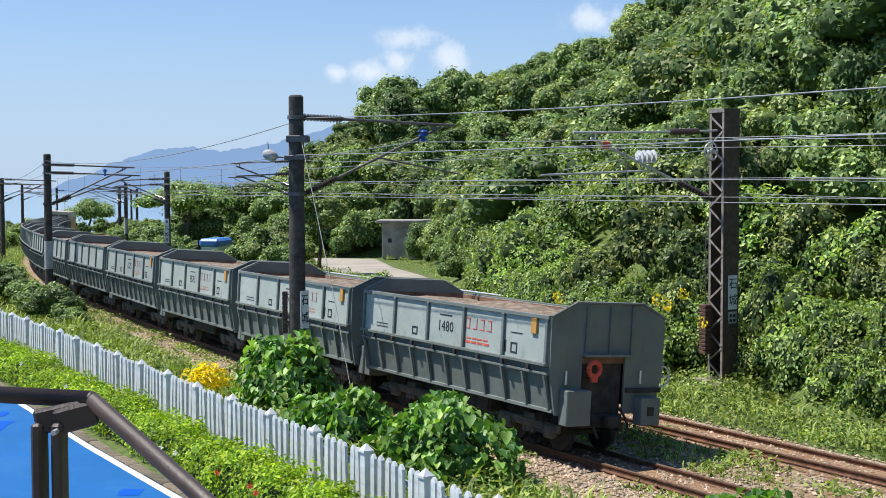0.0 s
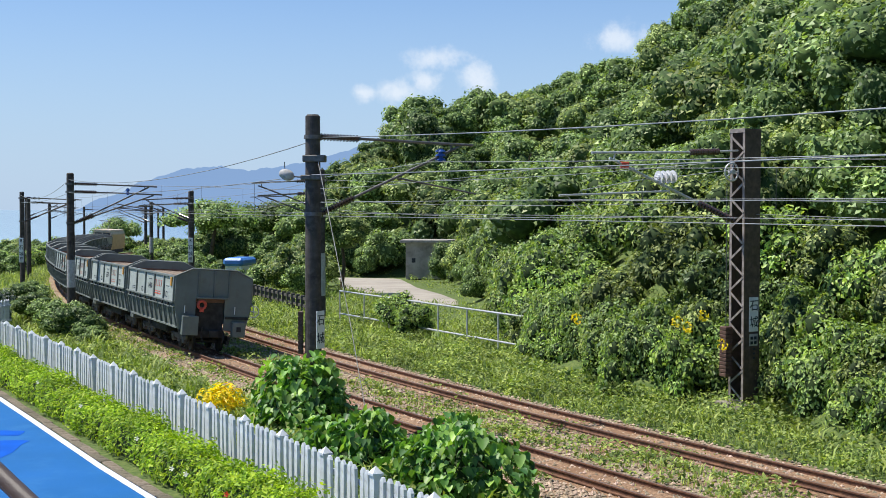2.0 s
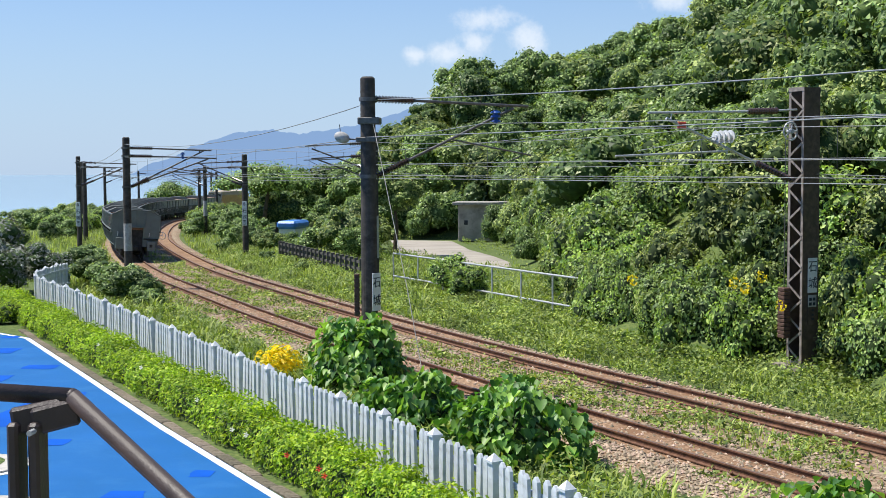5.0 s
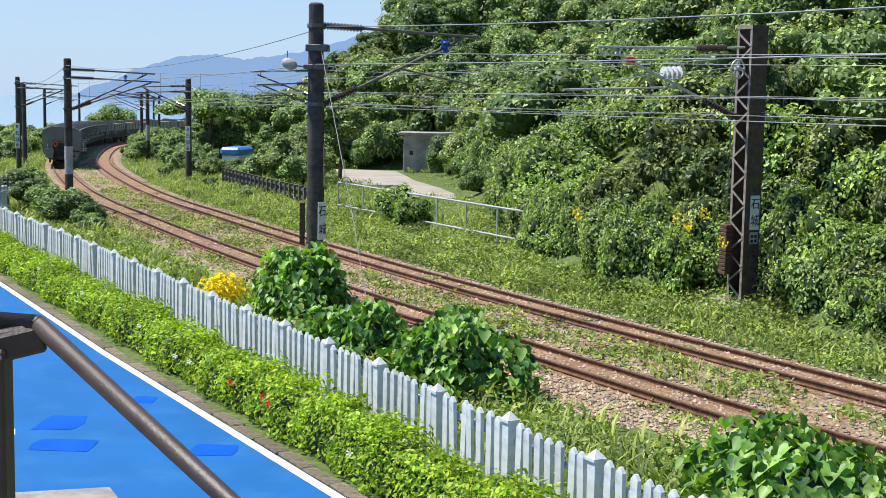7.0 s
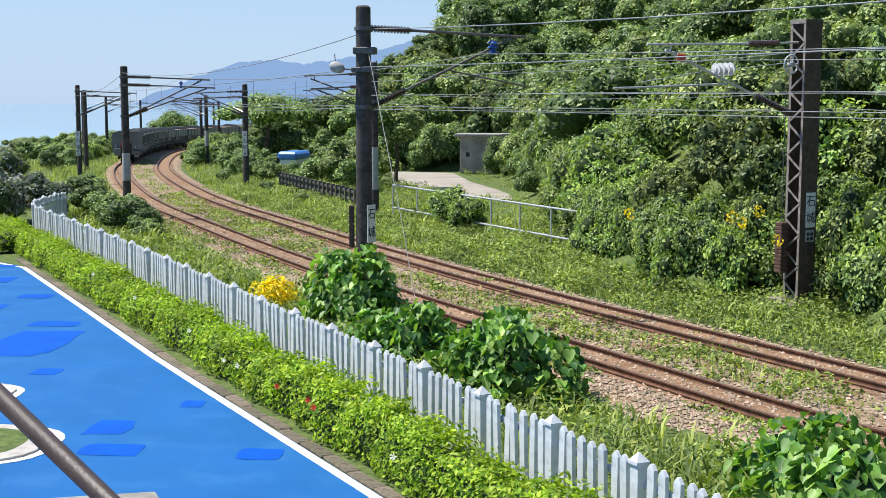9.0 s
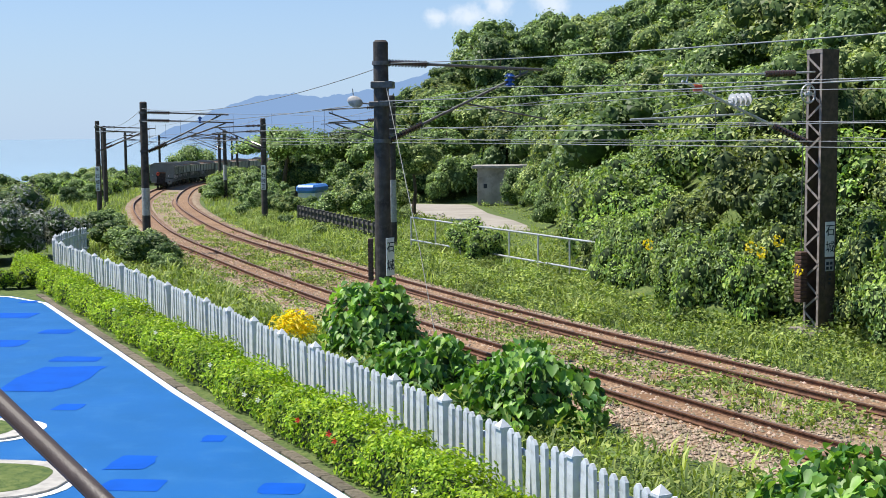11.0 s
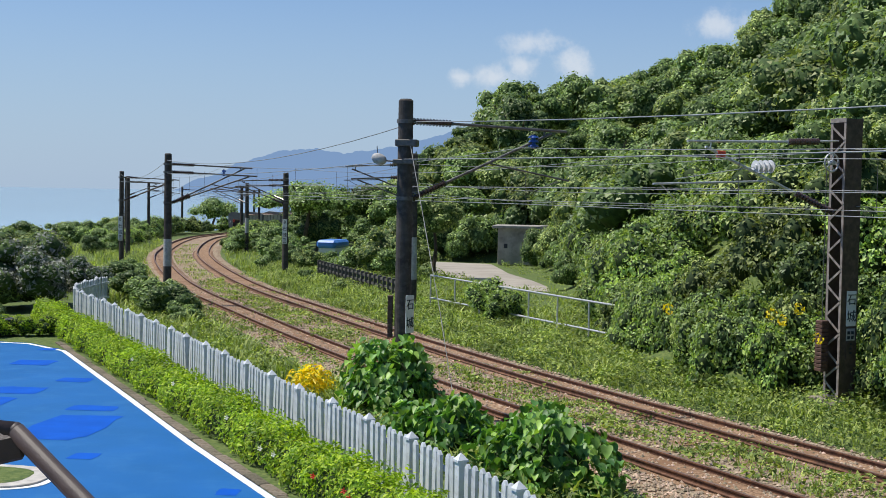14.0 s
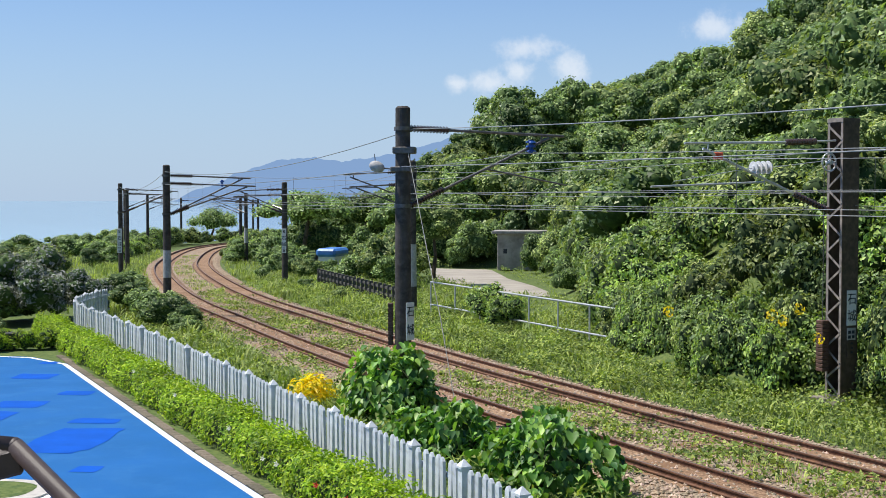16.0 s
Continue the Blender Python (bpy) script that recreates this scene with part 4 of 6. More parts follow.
def build_wires():
    def line(name, pts, sags, r=0.011, material=M_WIRE, label="thin overhead line wire strung between the masts"):
        out = []
        for i, (a, b) in enumerate(zip(pts, pts[1:])):
            out += sagged(a, b, sags)[0 if i == 0 else 1:]
        tagged(wire(name, out, r, material), label, "overhead wire", "overhead wires")

    def tk(s, off, z):
        p, _ = on_track(s, off)
        return (p[0], p[1], p[2] + z)
    # contact and messenger wires over both tracks
    supports = (45, 90.5, 124.5, 156.5, 186, 212, 238, 262, 290, 320)
    for off, zc, zm in ((0.1, 5.55, 7.05), (3.9, 5.6, 6.95)):
        line("contact_wire", [tk(s, off, zc) for s in supports], 0.02, 0.010)
        line("messenger_wire", [tk(s, off, zm - 0.004 * max(0, s - 100)) for s in supports], 0.35, 0.010)
        line("contact_wire", [tk(s, off + 0.5, zc + 0.45) for s in supports[:5]], 0.03, 0.009)
        for a, b in zip(supports, supports[1:]):
            for q in (0.2, 0.4, 0.6, 0.8):
                s = a + (b - a) * q
                z1 = zm - 0.004 * max(0, s - 100) - 4 * 0.35 * q * (1 - q)
                bm = bmesh.new()
                rod(bm, tk(s, off, zc), tk(s, off, z1), 0.006, seg=4)
                tagged(part("dropper", bm, M_WIRED), "thin dropper between overhead wires", "dropper", "overhead wires")
    # feeder and return wires on the seaward masts
    back = ns(14.4, -20)
    line("feeder_wire", [(back[0], back[1], 7.9), (AX + 0.3, AY - 0.2, 7.66), (-20.2, 64.7, 7.15), (-33, 94.5, 6.6), (-50.4, 146, 6.3)], 0.55, 0.013)
    line("return_wire", [(back[0], back[1], 6.9), (AX, AY - 0.23, 6.68), (-20.2, 64.7, 6.5), (-33, 94.5, 6.1), (-50.4, 146, 5.8)], 0.2, 0.012)
    # lines along the hill side
    line("feeder_wire", [(28, 6, 7.1), (8.1, 38.6, 7.25), (-7.9, 67.4, 7.2), (-20.7, 95.2, 6.5), (-33.2, 134, 5.9)], 0.3, 0.012)
    line("return_wire", [(28.5, 6, 6.2), (8.3, 38.6, 6.05), (-7.7, 67.4, 6.2), (-20.5, 95.2, 5.6)], 0.25, 0.010)
    line("return_wire", [(29, 6, 5.7), (8.4, 38.6, 5.62), (-7.7, 67.4, 5.7), (-20.5, 95.2, 5.1)], 0.25, 0.010)
    # guy rope from the big mast
    tagged(wire("guy_rope", [(AX + 0.16, AY - 0.2, 7.05), (AX + 1.2, AY - 2.2, 2.9), (AX + 1.85, AY - 3.2, -0.25)], 0.011, M_PAVE), "pale guy rope running from the mast to the ground", "guy rope")


build_wires()


# ---------------------------------------------------------------- clearing across the tracks: road, hut, railings
def build_clearing():
    v, fcs = [], []
    left = np.array(((-4.2, 82.6), (-5.6, 88), (-7.9, 95.2), (-10.3, 102), (-13.2, 123)))
    right = np.array(((-0.7, 82.0), (-0.8, 87), (-1.9, 94), (-4.1, 104), (-6.3, 120)))
    for i, q in enumerate(np.linspace(0, 4, 33)):
        a = np.array([np.interp(q, range(5), left[:, k]) for k in (0, 1)])
        b = np.array([np.interp(q, range(5), right[:, k]) for k in (0, 1)])
        for j in range(9):
            p = a + (b - a) * j / 8
            v.append((p[0], p[1], float(grade(p[1])) - 0.26 + (0 if 0 < j < 8 else -0.08)))
        if i:
            fcs += [(9 * i - 9 + j, 9 * i - 8 + j, 9 * i + 1 + j, 9 * i + j) for j in range(8)]
    tagged(soup("road", v, fcs, M_ROAD), "sunlit old concrete road beside the railway", "road", kind="structure")
    hut = tagged(empty("concrete_hut", -3.9, 119.6, -0.50, rz=-3), "small flat-roofed stained concrete hut", "hut")
    bm = bmesh.new()
    box(bm, -2.1, 2.1, -1.6, 1.8, -0.3, 2.985, bevel=0.03)
    part("wall", bm, M_HUT, hut)
    bm = bmesh.new()
    box(bm, -2.6, 2.4, -2.05, 2.1, 2.99, 3.25, bevel=0.03)
    part("roof", bm, M_HUT, hut, "overhanging flat slab roof")
    bm = bmesh.new()
    box(bm, -1.55, -1.22, -1.62, -1.58, 1.2, 1.6)
    part("vent", bm, M_INK, hut)
    # galvanised railing by the verge
    rail = tagged(empty("steel_railing"), "galvanised pipe railing along the far verge", "railing")
    pts = [np.array((px, 68.0 - (px + 7.0) * 1.733)) for px in (-7.0, -5.5, -4.1, -2.88, -1.6, -0.29, 1.02, 2.1)]
    for z in (0.22, 1.40):
        for a, b in zip(pts, pts[1:]):
            bm = bmesh.new()
            rod(bm, (*a, z), (*b, z), 0.045)
            part("rail", bm, M_GALV, rail)
    for p in pts:
        bm = bmesh.new()
        rod(bm, (*p, -0.45), (*p, 1.40), 0.04)
        part("post", bm, M_GALV, rail)
    # low dark timber fence further on
    fence = tagged(empty("timber_fence"), "low dark weathered timber fence on the verge", "fence")
    a, b = np.array((-8.2, 71.0)), np.array((-17.5, 92.0))
    d = (b - a) / np.hypot(*(b - a))
    L = float(np.hypot(*(b - a)))
    for i in range(24):
        p = a + d * L * i / 23
        bm = bmesh.new()
        box(bm, p[0] - 0.11, p[0] + 0.11, p[1] - 0.11, p[1] + 0.11, -0.5, 0.72, bevel=0.02)
        part("post", bm, M_TIMB, fence)
    for z in (0.12, 0.52):
        bm = bmesh.new()
        box(bm, -0.03, 0.03, 0, L, z - 0.075, z + 0.075, Matrix.Translation((a[0], a[1], 0)) @ Matrix.Rotation(math.atan2(d[1], d[0]) - math.pi / 2, 4, "Z"))
        part("board", bm, M_TIMB, fence)
    # blue-roofed shed seen between the trees
    shed = tagged(empty("shed", -20.3, 112, -0.75, rz=-10), "small pale shed with a blue sheet roof", "shed")
    bm = bmesh.new()
    box(bm, -0.55, 0.95, -1.5, 1.5, -0.5, 1.45)
    part("wall", bm, M_SIGN, shed)
    bm = bmesh.new()
    box(bm, -0.7, 1.1, -1.8, 1.8, 1.455, 2.15, bevel=0.2)
    part("roof", bm, M_ROOFB, shed)


build_clearing()


def off_road(x, y):
    """Whether places lie clear of the old road and the hut."""
    lf = np.interp(y, (82.6, 88, 95.2, 102, 123), (-4.2, -5.6, -7.9, -10.3, -13.2)) - 0.2
    rt = np.interp(y, (82, 87, 94, 104, 120), (-0.7, -0.8, -1.9, -4.1, -6.3)) + 0.1
    return ~((y > 82) & (y < 123) & (x > lf) & (x < rt)) & ~((y > 117.5) & (y < 122) & (x > -6.2) & (x < -1.5))


# ---------------------------------------------------------------- handrail by the camera
def build_handrail():
    B = Vector((-1.14, 2.57, 5.395))
    hr = tagged(empty("handrail", 0, 0, 0), "dark brown round-pipe stair handrail with flat-bar post", "handrail")
    down = Vector((0.77, -0.25, -0.59)).normalized()
    flat = Vector((-1.0, 0.30, 0.0)).normalized()
    bm = bmesh.new()
    rod(bm, B, B + flat * 3.2, 0.0195, seg=14)
    bmesh.ops.create_icosphere(bm, subdivisions=2, radius=0.0195, matrix=Matrix.Translation(B))
    part("level_pipe", bm, M_PIPE, hr, smooth=True)
    bm = bmesh.new()
    rod(bm, B, B + down * 2.6, 0.0195, seg=14)
    part("sloping_pipe", bm, M_PIPE, hr, smooth=True)
    for dx in (-0.022, 0.022):
        bm = bmesh.new()
        top = B + Vector((-0.085 + dx, -0.03, -0.045))
        box(bm, top.x - 0.012, top.x + 0.012, top.y - 0.03, top.y + 0.03, 3.9, top.z, bevel=0.006)
        part("post_bar", bm, M_PIPE, hr)
        bm = bmesh.new()
        v = (B + Vector((dx * 0.6, 0, -0.028))) - top
        m = Matrix.Translation(top + v / 2) @ v.to_track_quat("X", "Z").to_matrix().to_4x4()
        box(bm, -v.length / 2 - 0.01, v.length / 2, -0.012, 0.012, -0.028, 0.028, m, bevel=0.006)
        part("bracket", bm, M_PIPE, hr)
    bm = bmesh.new()
    rod(bm, B + Vector((-0.06, -0.085, -0.06)), B + Vector((-0.06, -0.05, -0.06)), 0.006)
    part("bolt", bm, M_GALV, hr)
    bm = bmesh.new()
    low = B + Vector((-0.085, -0.03, -0.78))
    rod(bm, low, low + down * 2.0, 0.014, seg=12)
    rod(bm, low + flat * 3.0, low, 0.014, seg=12)
    part("lower_pipe", bm, M_PIPE, hr, smooth=True)
    # the landing that carries it
    bm = bmesh.new()
    box(bm, -4.5, 3.0, -3.0, 2.9, 3.75, 3.9, bevel=0.02)
    tagged(part("landing", bm, M_KERB), "concrete stair landing under the camera", "landing", kind="structure")


build_handrail()


# ---------------------------------------------------------------- the train
def wagon_outline(z):
    """Half width of the hopper body at a height."""
    return float(np.interp(z, (0.9, 1.82, 2.05, 3.05), (1.18, 1.35, 1.38, 1.38)))


BODY = 4.18


def build_bogie(y, parent):
    bg = new("bogie")
    bg.parent = parent
    bg.location = (0, y, 0)
    bm = bmesh.new()
    for sx in (-0.86, 0.86):
        box(bm, sx - 0.06, sx + 0.06, -1.15, 1.15, 0.42, 0.62, bevel=0.03)
        for yy in (-0.8, 0.8):
            box(bm, sx - 0.09, sx + 0.09, yy - 0.17, yy + 0.17, 0.28, 0.58, bevel=0.04)
        for k in (-0.16, 0, 0.16):
            rod(bm, (sx, k, 0.3), (sx, k, 0.6), 0.06, seg=8)
    box(bm, -0.9, 0.9, -0.2, 0.2, 0.5, 0.75, bevel=0.03)
    part("bogie_frame", bm, M_BOGIE, bg)
    sets = []
    for yy in (-0.8, 0.8):
        bm = bmesh.new()
        rod(bm, (-0.65, 0, 0), (0.65, 0, 0), 0.07, seg=10)
        for sx in (-0.565, 0.565):
            rod(bm, (sx - 0.06, 0, 0), (sx + 0.06, 0, 0), 0.40, seg=28)
            rod(bm, (sx * 0.93 - 0.015, 0, 0), (sx * 0.93 + 0.015, 0, 0), 0.43, seg=28)
            for q in range(4):
                a = q * math.pi / 2
                rod(bm, (sx * 1.12, 0.26 * math.cos(a), 0.26 * math.sin(a)), (sx * 1.125, 0.26 * math.cos(a), 0.26 * math.sin(a)), 0.05, seg=8)
        ws = part("wheelset", bm, M_WAGD if yy else M_WAGD, bg)
        ws.location = (0, yy, 0.40)
        sets.append(ws)
    return sets


def build_wagon():
    w = empty("hopper_wagon")
    tagged(w, "grey steel ballast hopper wagon loaded with earth", "railway wagon", "ballast train wagons")
    zt, zm, zb, t = 3.05, 2.02, 0.98, 0.05
    for sx in (-1, 1):
        # upper panel, ledge and lower sloping panel
        bm = bmesh.new()
        box(bm, sx * 1.36 - 0.02, sx * 1.36 + 0.02, -BODY, BODY, zm, zt)
        part("upper_side", bm, M_WAGL, w, "pale grey upper side sheet")
        bm = bmesh.new()
        a, b = wagon_outline(zb), 1.35
        v = [bm.verts.new(p) for p in ((sx * a, -BODY, zb), (sx * a, BODY, zb), (sx * b, BODY, zm), (sx * b, -BODY, zm),
                                       (sx * (a - t), -BODY, zb), (sx * (a - t), BODY, zb), (sx * (b - t), BODY, zm), (sx * (b - t), -BODY, zm))]
        for q in ((0, 1, 2, 3), (7, 6, 5, 4), (0, 4, 5, 1), (3, 2, 6, 7), (0, 3, 7, 4), (1, 5, 6, 2)):
            bm.faces.new([v[i] for i in q])
        bmesh.ops.recalc_face_normals(bm, faces=bm.faces)
        part("lower_side", bm, M_WAG, w)
        for z, h, o in ((2.02, 0.035, 0.09), (1.82, 0.03, 0.06), (1.0, 0.04, 0.05), (3.05, 0.045, 0.05)):
            bm = bmesh.new()
            k = wagon_outline(z)
            box(bm, min(sx * (k - 0.03), sx * (k + o)), max(sx * (k - 0.03), sx * (k + o)), -BODY - 0.01, BODY + 0.01, z - h, z + h, bevel=0.008)
            part("ledge", bm, M_WAG, w)
        for i in range(6):
            y = -BODY + 0.06 + i * (2 * BODY - 0.12) / 5
            bm = bmesh.new()
            box(bm, sx * 1.40 - 0.035, sx * 1.40 + 0.035, y - 0.045, y + 0.045, zm + 0.036, zt - 0.046, bevel=0.01)
            part("rib", bm, M_WAG, w)
        for i in range(11):
            y = -BODY + 0.10 + i * (2 * BODY - 0.2) / 10
            bm = bmesh.new()
            p, q = Vector((sx * (wagon_outline(1.05) + 0.03), y, 1.05)), Vector((sx * 1.385, y, 1.78))
            m = Matrix.Translation((p + q) / 2) @ (q - p).to_track_quat("Z", "Y").to_matrix().to_4x4()
            box(bm, -0.035, 0.035, -0.03, 0.03, -(q - p).length / 2, (q - p).length / 2, m)
            part("rib", bm, M_WAG, w)
        for i in range(8):
            y = -BODY + 0.6 + i * 1.0
            bm = bmesh.new()
            box(bm, sx * 1.46 - 0.03, sx * 1.46 + 0.03, y - 0.05, y + 0.05, 1.86, 1.98, bevel=0.01)
            part("hinge", bm, M_WAGD, w)
    for sy in (-1, 1):
        # end sheet with a raised middle
        bm = bmesh.new()
        prof = [(-1.2, 0.92), (-1.36, 1.85), (-1.38, 3.05), (-0.80, 3.38), (0.80, 3.38), (1.38, 3.05), (1.36, 1.85), (1.2, 0.92), (0.42, 0.92), (0.42, 2.2), (-0.62, 2.2), (-0.62, 0.92)]
        f0 = [bm.verts.new((x, sy * BODY, z)) for x, z in prof]
        f1 = [bm.verts.new((x, sy * (BODY + 0.06), z)) for x, z in prof]
        n = len(prof)
        bm.faces.new(f0)
        bm.faces.new(f1[::-1])
        for i in range(n):
            bm.faces.new((f0[i], f0[(i + 1) % n], f1[(i + 1) % n], f1[i]))
        bmesh.ops.recalc_face_normals(bm, faces=bm.faces)
        bmesh.ops.triangulate(bm, faces=[f for f in bm.faces if len(f.verts) > 4])
        part("end_sheet", bm, M_WAG, w)
        e = sy * (BODY + 0.06)
        o = sy * 0.05
        bm = bmesh.new()
        for x in (-0.55, 0.02, 0.55):
            box(bm, x - 0.035, x + 0.035, min(e, e + o), max(e, e + o), 2.24, 3.34)
        rod(bm, (-1.38, e, 3.08), (-0.80, e, 3.40), 0.035, seg=6)
        rod(bm, (-0.80, e, 3.40), (0.80, e, 3.40), 0.035, seg=6)
        rod(bm, (0.80, e, 3.40), (1.38, e, 3.08), 0.035, seg=6)
        part("end_stiffener", bm, M_WAG, w)
        bm = bmesh.new()
        box(bm, -0.62, 0.52, min(e, e + sy * 0.16), max(e, e + sy * 0.16), 2.21, 2.27, bevel=0.01)
        part("hood", bm, M_WAG, w)
        # block that fills the end recess; its dark colour stands for the shade there
        bm = bmesh.new()
        box(bm, -0.61, 0.41, BODY - 0.9 if sy > 0 else -BODY + 0.05, BODY - 0.05 if sy > 0 else -BODY + 0.9, 0.6, 2.19)
        part("hopper_chute", bm, M_WAGD, w, "dark block painting the shade in the recess under the end hood")
        bm = bmesh.new()
        box(bm, -1.12, -0.55, min(e, e + sy * 0.3), max(e, e + sy * 0.3), 0.72, 1.5, bevel=0.02)
        part("step_box", bm, M_WAG, w)
        bm = bmesh.new()
        box(bm, 0.68, 1.15, min(e, e + sy * 0.3), max(e, e + sy * 0.3), 0.68, 1.3, bevel=0.02)
        part("step_box", bm, M_WAG, w)
        bm = bmesh.new()
        box(bm, 0.82, 0.98, min(e + sy * 0.305, e + sy * 0.315), max(e + sy * 0.305, e + sy * 0.315), 0.9, 1.1)
        box(bm, 0.46, 1.3, min(e, e + sy * 0.08), max(e, e + sy * 0.08), 1.4, 1.5)
        part("dark_fitting", bm, M_WAGD, w)
        for x in (0.78, -1.02):
            bm = bmesh.new()
            rod(bm, (x, e + sy * 0.06, 1.6), (x, e + sy * 0.06, 1.9), 0.02, seg=6)
            part("grab_handle", bm, M_LINE, w, "white grab handle")
        bm = bmesh.new()
        rod(bm, (0, sy * (BODY - 0.2), 0.8), (0, sy * (BODY + 0.42), 0.8), 0.11, seg=10)
        box(bm, -0.16, 0.16, min(sy * (BODY + 0.28), sy * (BODY + 0.44)), max(sy * (BODY + 0.28), sy * (BODY + 0.44)), 0.66, 0.94, bevel=0.03)
        part("coupler", bm, M_WAGD, w)
        for hx, bend in ((-0.34, -0.08), (0.30, 0.10)):
            bm = bmesh.new()
            pts = [Vector((hx + bend * math.sin(k * math.pi), e + sy * (0.05 + 0.22 * math.sin(k * math.pi * 0.5)), 1.05 - 0.62 * k)) for k in np.linspace(0, 1, 7)]
            for a, b in zip(pts, pts[1:]):
                rod(bm, a, b, 0.028, seg=6)
            part("brake_hose", bm, M_WAGD, w)
        bm = bmesh.new()
        box(bm, -0.62, 0.42, min(e, e - sy * 0.10), max(e, e - sy * 0.10), 0.62, 0.92, bevel=0.02)
        part("buffer_beam", bm, M_WAGD, w)
    bm = bmesh.new()
    box(bm, -0.55, 0.55, -BODY + 0.95, BODY - 0.95, 0.62, 0.97, bevel=0.02)
    box(bm, -0.95, 0.95, -1.3, 1.3, 0.55, 0.97, bevel=0.05)
    part("underframe", bm, M_WAGD, w)
    bm = bmesh.new()
    for sx in (-1, 1):
        box(bm, min(sx * 1.335, sx * 1.31), max(sx * 1.335, sx * 1.31), -BODY + 0.01, BODY - 0.01, 2.05, 3.04)
    for sy in (-1, 1):
        box(bm, -1.31, 1.31, min(sy * (BODY - 0.03), sy * (BODY - 0.01)), max(sy * (BODY - 0.03), sy * (BODY - 0.01)), 2.05, 3.06)
    part("lining", bm, M_WAGIN, w, "rusty inner lining")
    # heaped load
    nx, ny = 14, 44
    v = []
    for j in range(ny + 1):
        for i in range(nx + 1):
            x, y = -1.31 + 2.62 * i / nx, -BODY + 0.03 + (2 * BODY - 0.06) * j / ny
            hump = 0.5 + 0.5 * math.cos(y * 1.28 + 0.6)
            z = 2.86 + 0.26 * (1 - (x / 1.4) ** 2) * (0.45 + 0.55 * hump) + 0.07 * noise.noise(Vector((x * 3, y * 3, 0))) - 0.16 * smooth01((abs(y) - 2.9) / 1.3)
            v.append((x, y, float(z)))
    fcs = [(j * (nx + 1) + i, j * (nx + 1) + i + 1, (j + 1) * (nx + 1) + i + 1, (j + 1) * (nx + 1) + i) for j in range(ny) for i in range(nx)]
    soup("load", v, fcs, M_LOAD, w)["label"] = "heaped brown earth load"
    # hand-brake wheel on the right-hand side of the tail end
    bm = bmesh.new()
    ring = [Vector((1.56 + 0.2 * math.cos(a), -BODY + 0.2, 1.72 + 0.24 * math.sin(a))) for a in np.linspace(0, 2 * math.pi, 17)]
    for a, b in zip(ring, ring[1:]):
        rod(bm, a, b, 0.02, seg=5)
    for a in ring[0:16:4]:
        rod(bm, a, (1.56, -BODY + 0.2, 1.72), 0.014, seg=5)
    rod(bm, (1.56, -BODY + 0.1, 1.72), (1.56, -BODY + 0.6, 1.72), 0.03, seg=6)
    rod(bm, (1.56, -BODY + 0.5, 1.72), (1.30, -BODY + 0.5, 1.72), 0.03, seg=6)
    part("brake_wheel", bm, M_INSW, w, "white hand-brake wheel")
    for o in w.children:
        o.data.transform(Matrix.Diagonal((1.13, 1, 0.972, 1)))
    sets = build_bogie(-2.65, w) + build_bogie(2.65, w)
    return w, sets


def side_marks(w, number, tail):
    """Lettering and plates on the seaward side; the logo is a red shape."""
    x = -1.563
    def face(y, z):
        return pose(x, y, z + 0.22, 90, 0, -90)
    lettering("fleet_number", number, 0.36, face(0.02, 2.18), M_INK, w)
    bm = bmesh.new()
    for y0, y1, z0, z1 in ((-0.3, 0.35, 2.44, 2.47), (3.3, 4.0, 1.98, 2.0), (3.3, 4.0, 1.90, 1.92), (-3.7, -3.2, 2.30, 2.325), (-3.0, -2.86, 1.86, 2.12), (-3.5, -3.2, 1.86, 1.9), (-3.5, -3.2, 2.06, 2.1),
                           (-3.5, -3.45, 1.9, 2.06), (-3.25, -3.2, 1.9, 2.06), (1.55, 1.85, 1.86, 1.9), (1.55, 1.85, 2.02, 2.06), (1.55, 1.6, 1.9, 2.02), (1.8, 1.85, 1.9, 2.02)):
        box(bm, x - 0.004, x + 0.002, y0 * 0.86, y1 * 0.86, z0 + 0.22, z1 + 0.22)
    part("small_print", bm, M_INK, w)
    bm = bmesh.new()
    for y0, y1, z0, z1 in ((-1.9, -0.85, 1.88, 1.95), (-1.85, -0.9, 1.98, 2.03)):
        for k in range(4):
            a = y0 + (y1 - y0) * k / 4
            box(bm, x - 0.004, x + 0.002, a + 0.02, a + (y1 - y0) / 4 - 0.03, z0 + 0.24, z1 + 0.22)
    for k in range(4):
        y = -1.95 + k * 0.30
        rod(bm, (x, y, 2.45), (x, y, 2.70), 0.012, seg=6)
        box(bm, x - 0.004, x + 0.002, y - 0.02, y + 0.16, 2.45, 2.47)
        if k != 2:
            box(bm, x - 0.004, x + 0.002, y - 0.02, y + 0.16, 2.68, 2.70)
    part("red_mark", bm, M_REDP if tail else M_FADED, w, "red company mark")
    bm = bmesh.new()
    box(bm, x - 0.05, x, -3.75, -3.55, 2.58, 2.92, bevel=0.01)
    part("lamp_bracket", bm, M_ORANGE, w, "ochre lamp bracket plate")
    if tail:
        bm = bmesh.new()
        for a, b in zip(*(lambda q: (q, q[1:]))([Vector((-0.5 + 0.15 * math.cos(k), -BODY - 0.24, 1.9 + 0.15 * math.sin(k))) for k in np.linspace(0, 2 * math.pi, 21)])):
            rod(bm, a, b, 0.055, seg=8)
        box(bm, -0.53, -0.47, -BODY - 0.24, -BODY - 0.06, 1.72, 1.8)
        box(bm, -0.58, -0.42, -BODY - 0.27, -BODY - 0.22, 1.62, 1.72)
        part("tail_marker", bm, M_REDP, w, "red round tail marker")


WAGONS, WHEELS = [], []
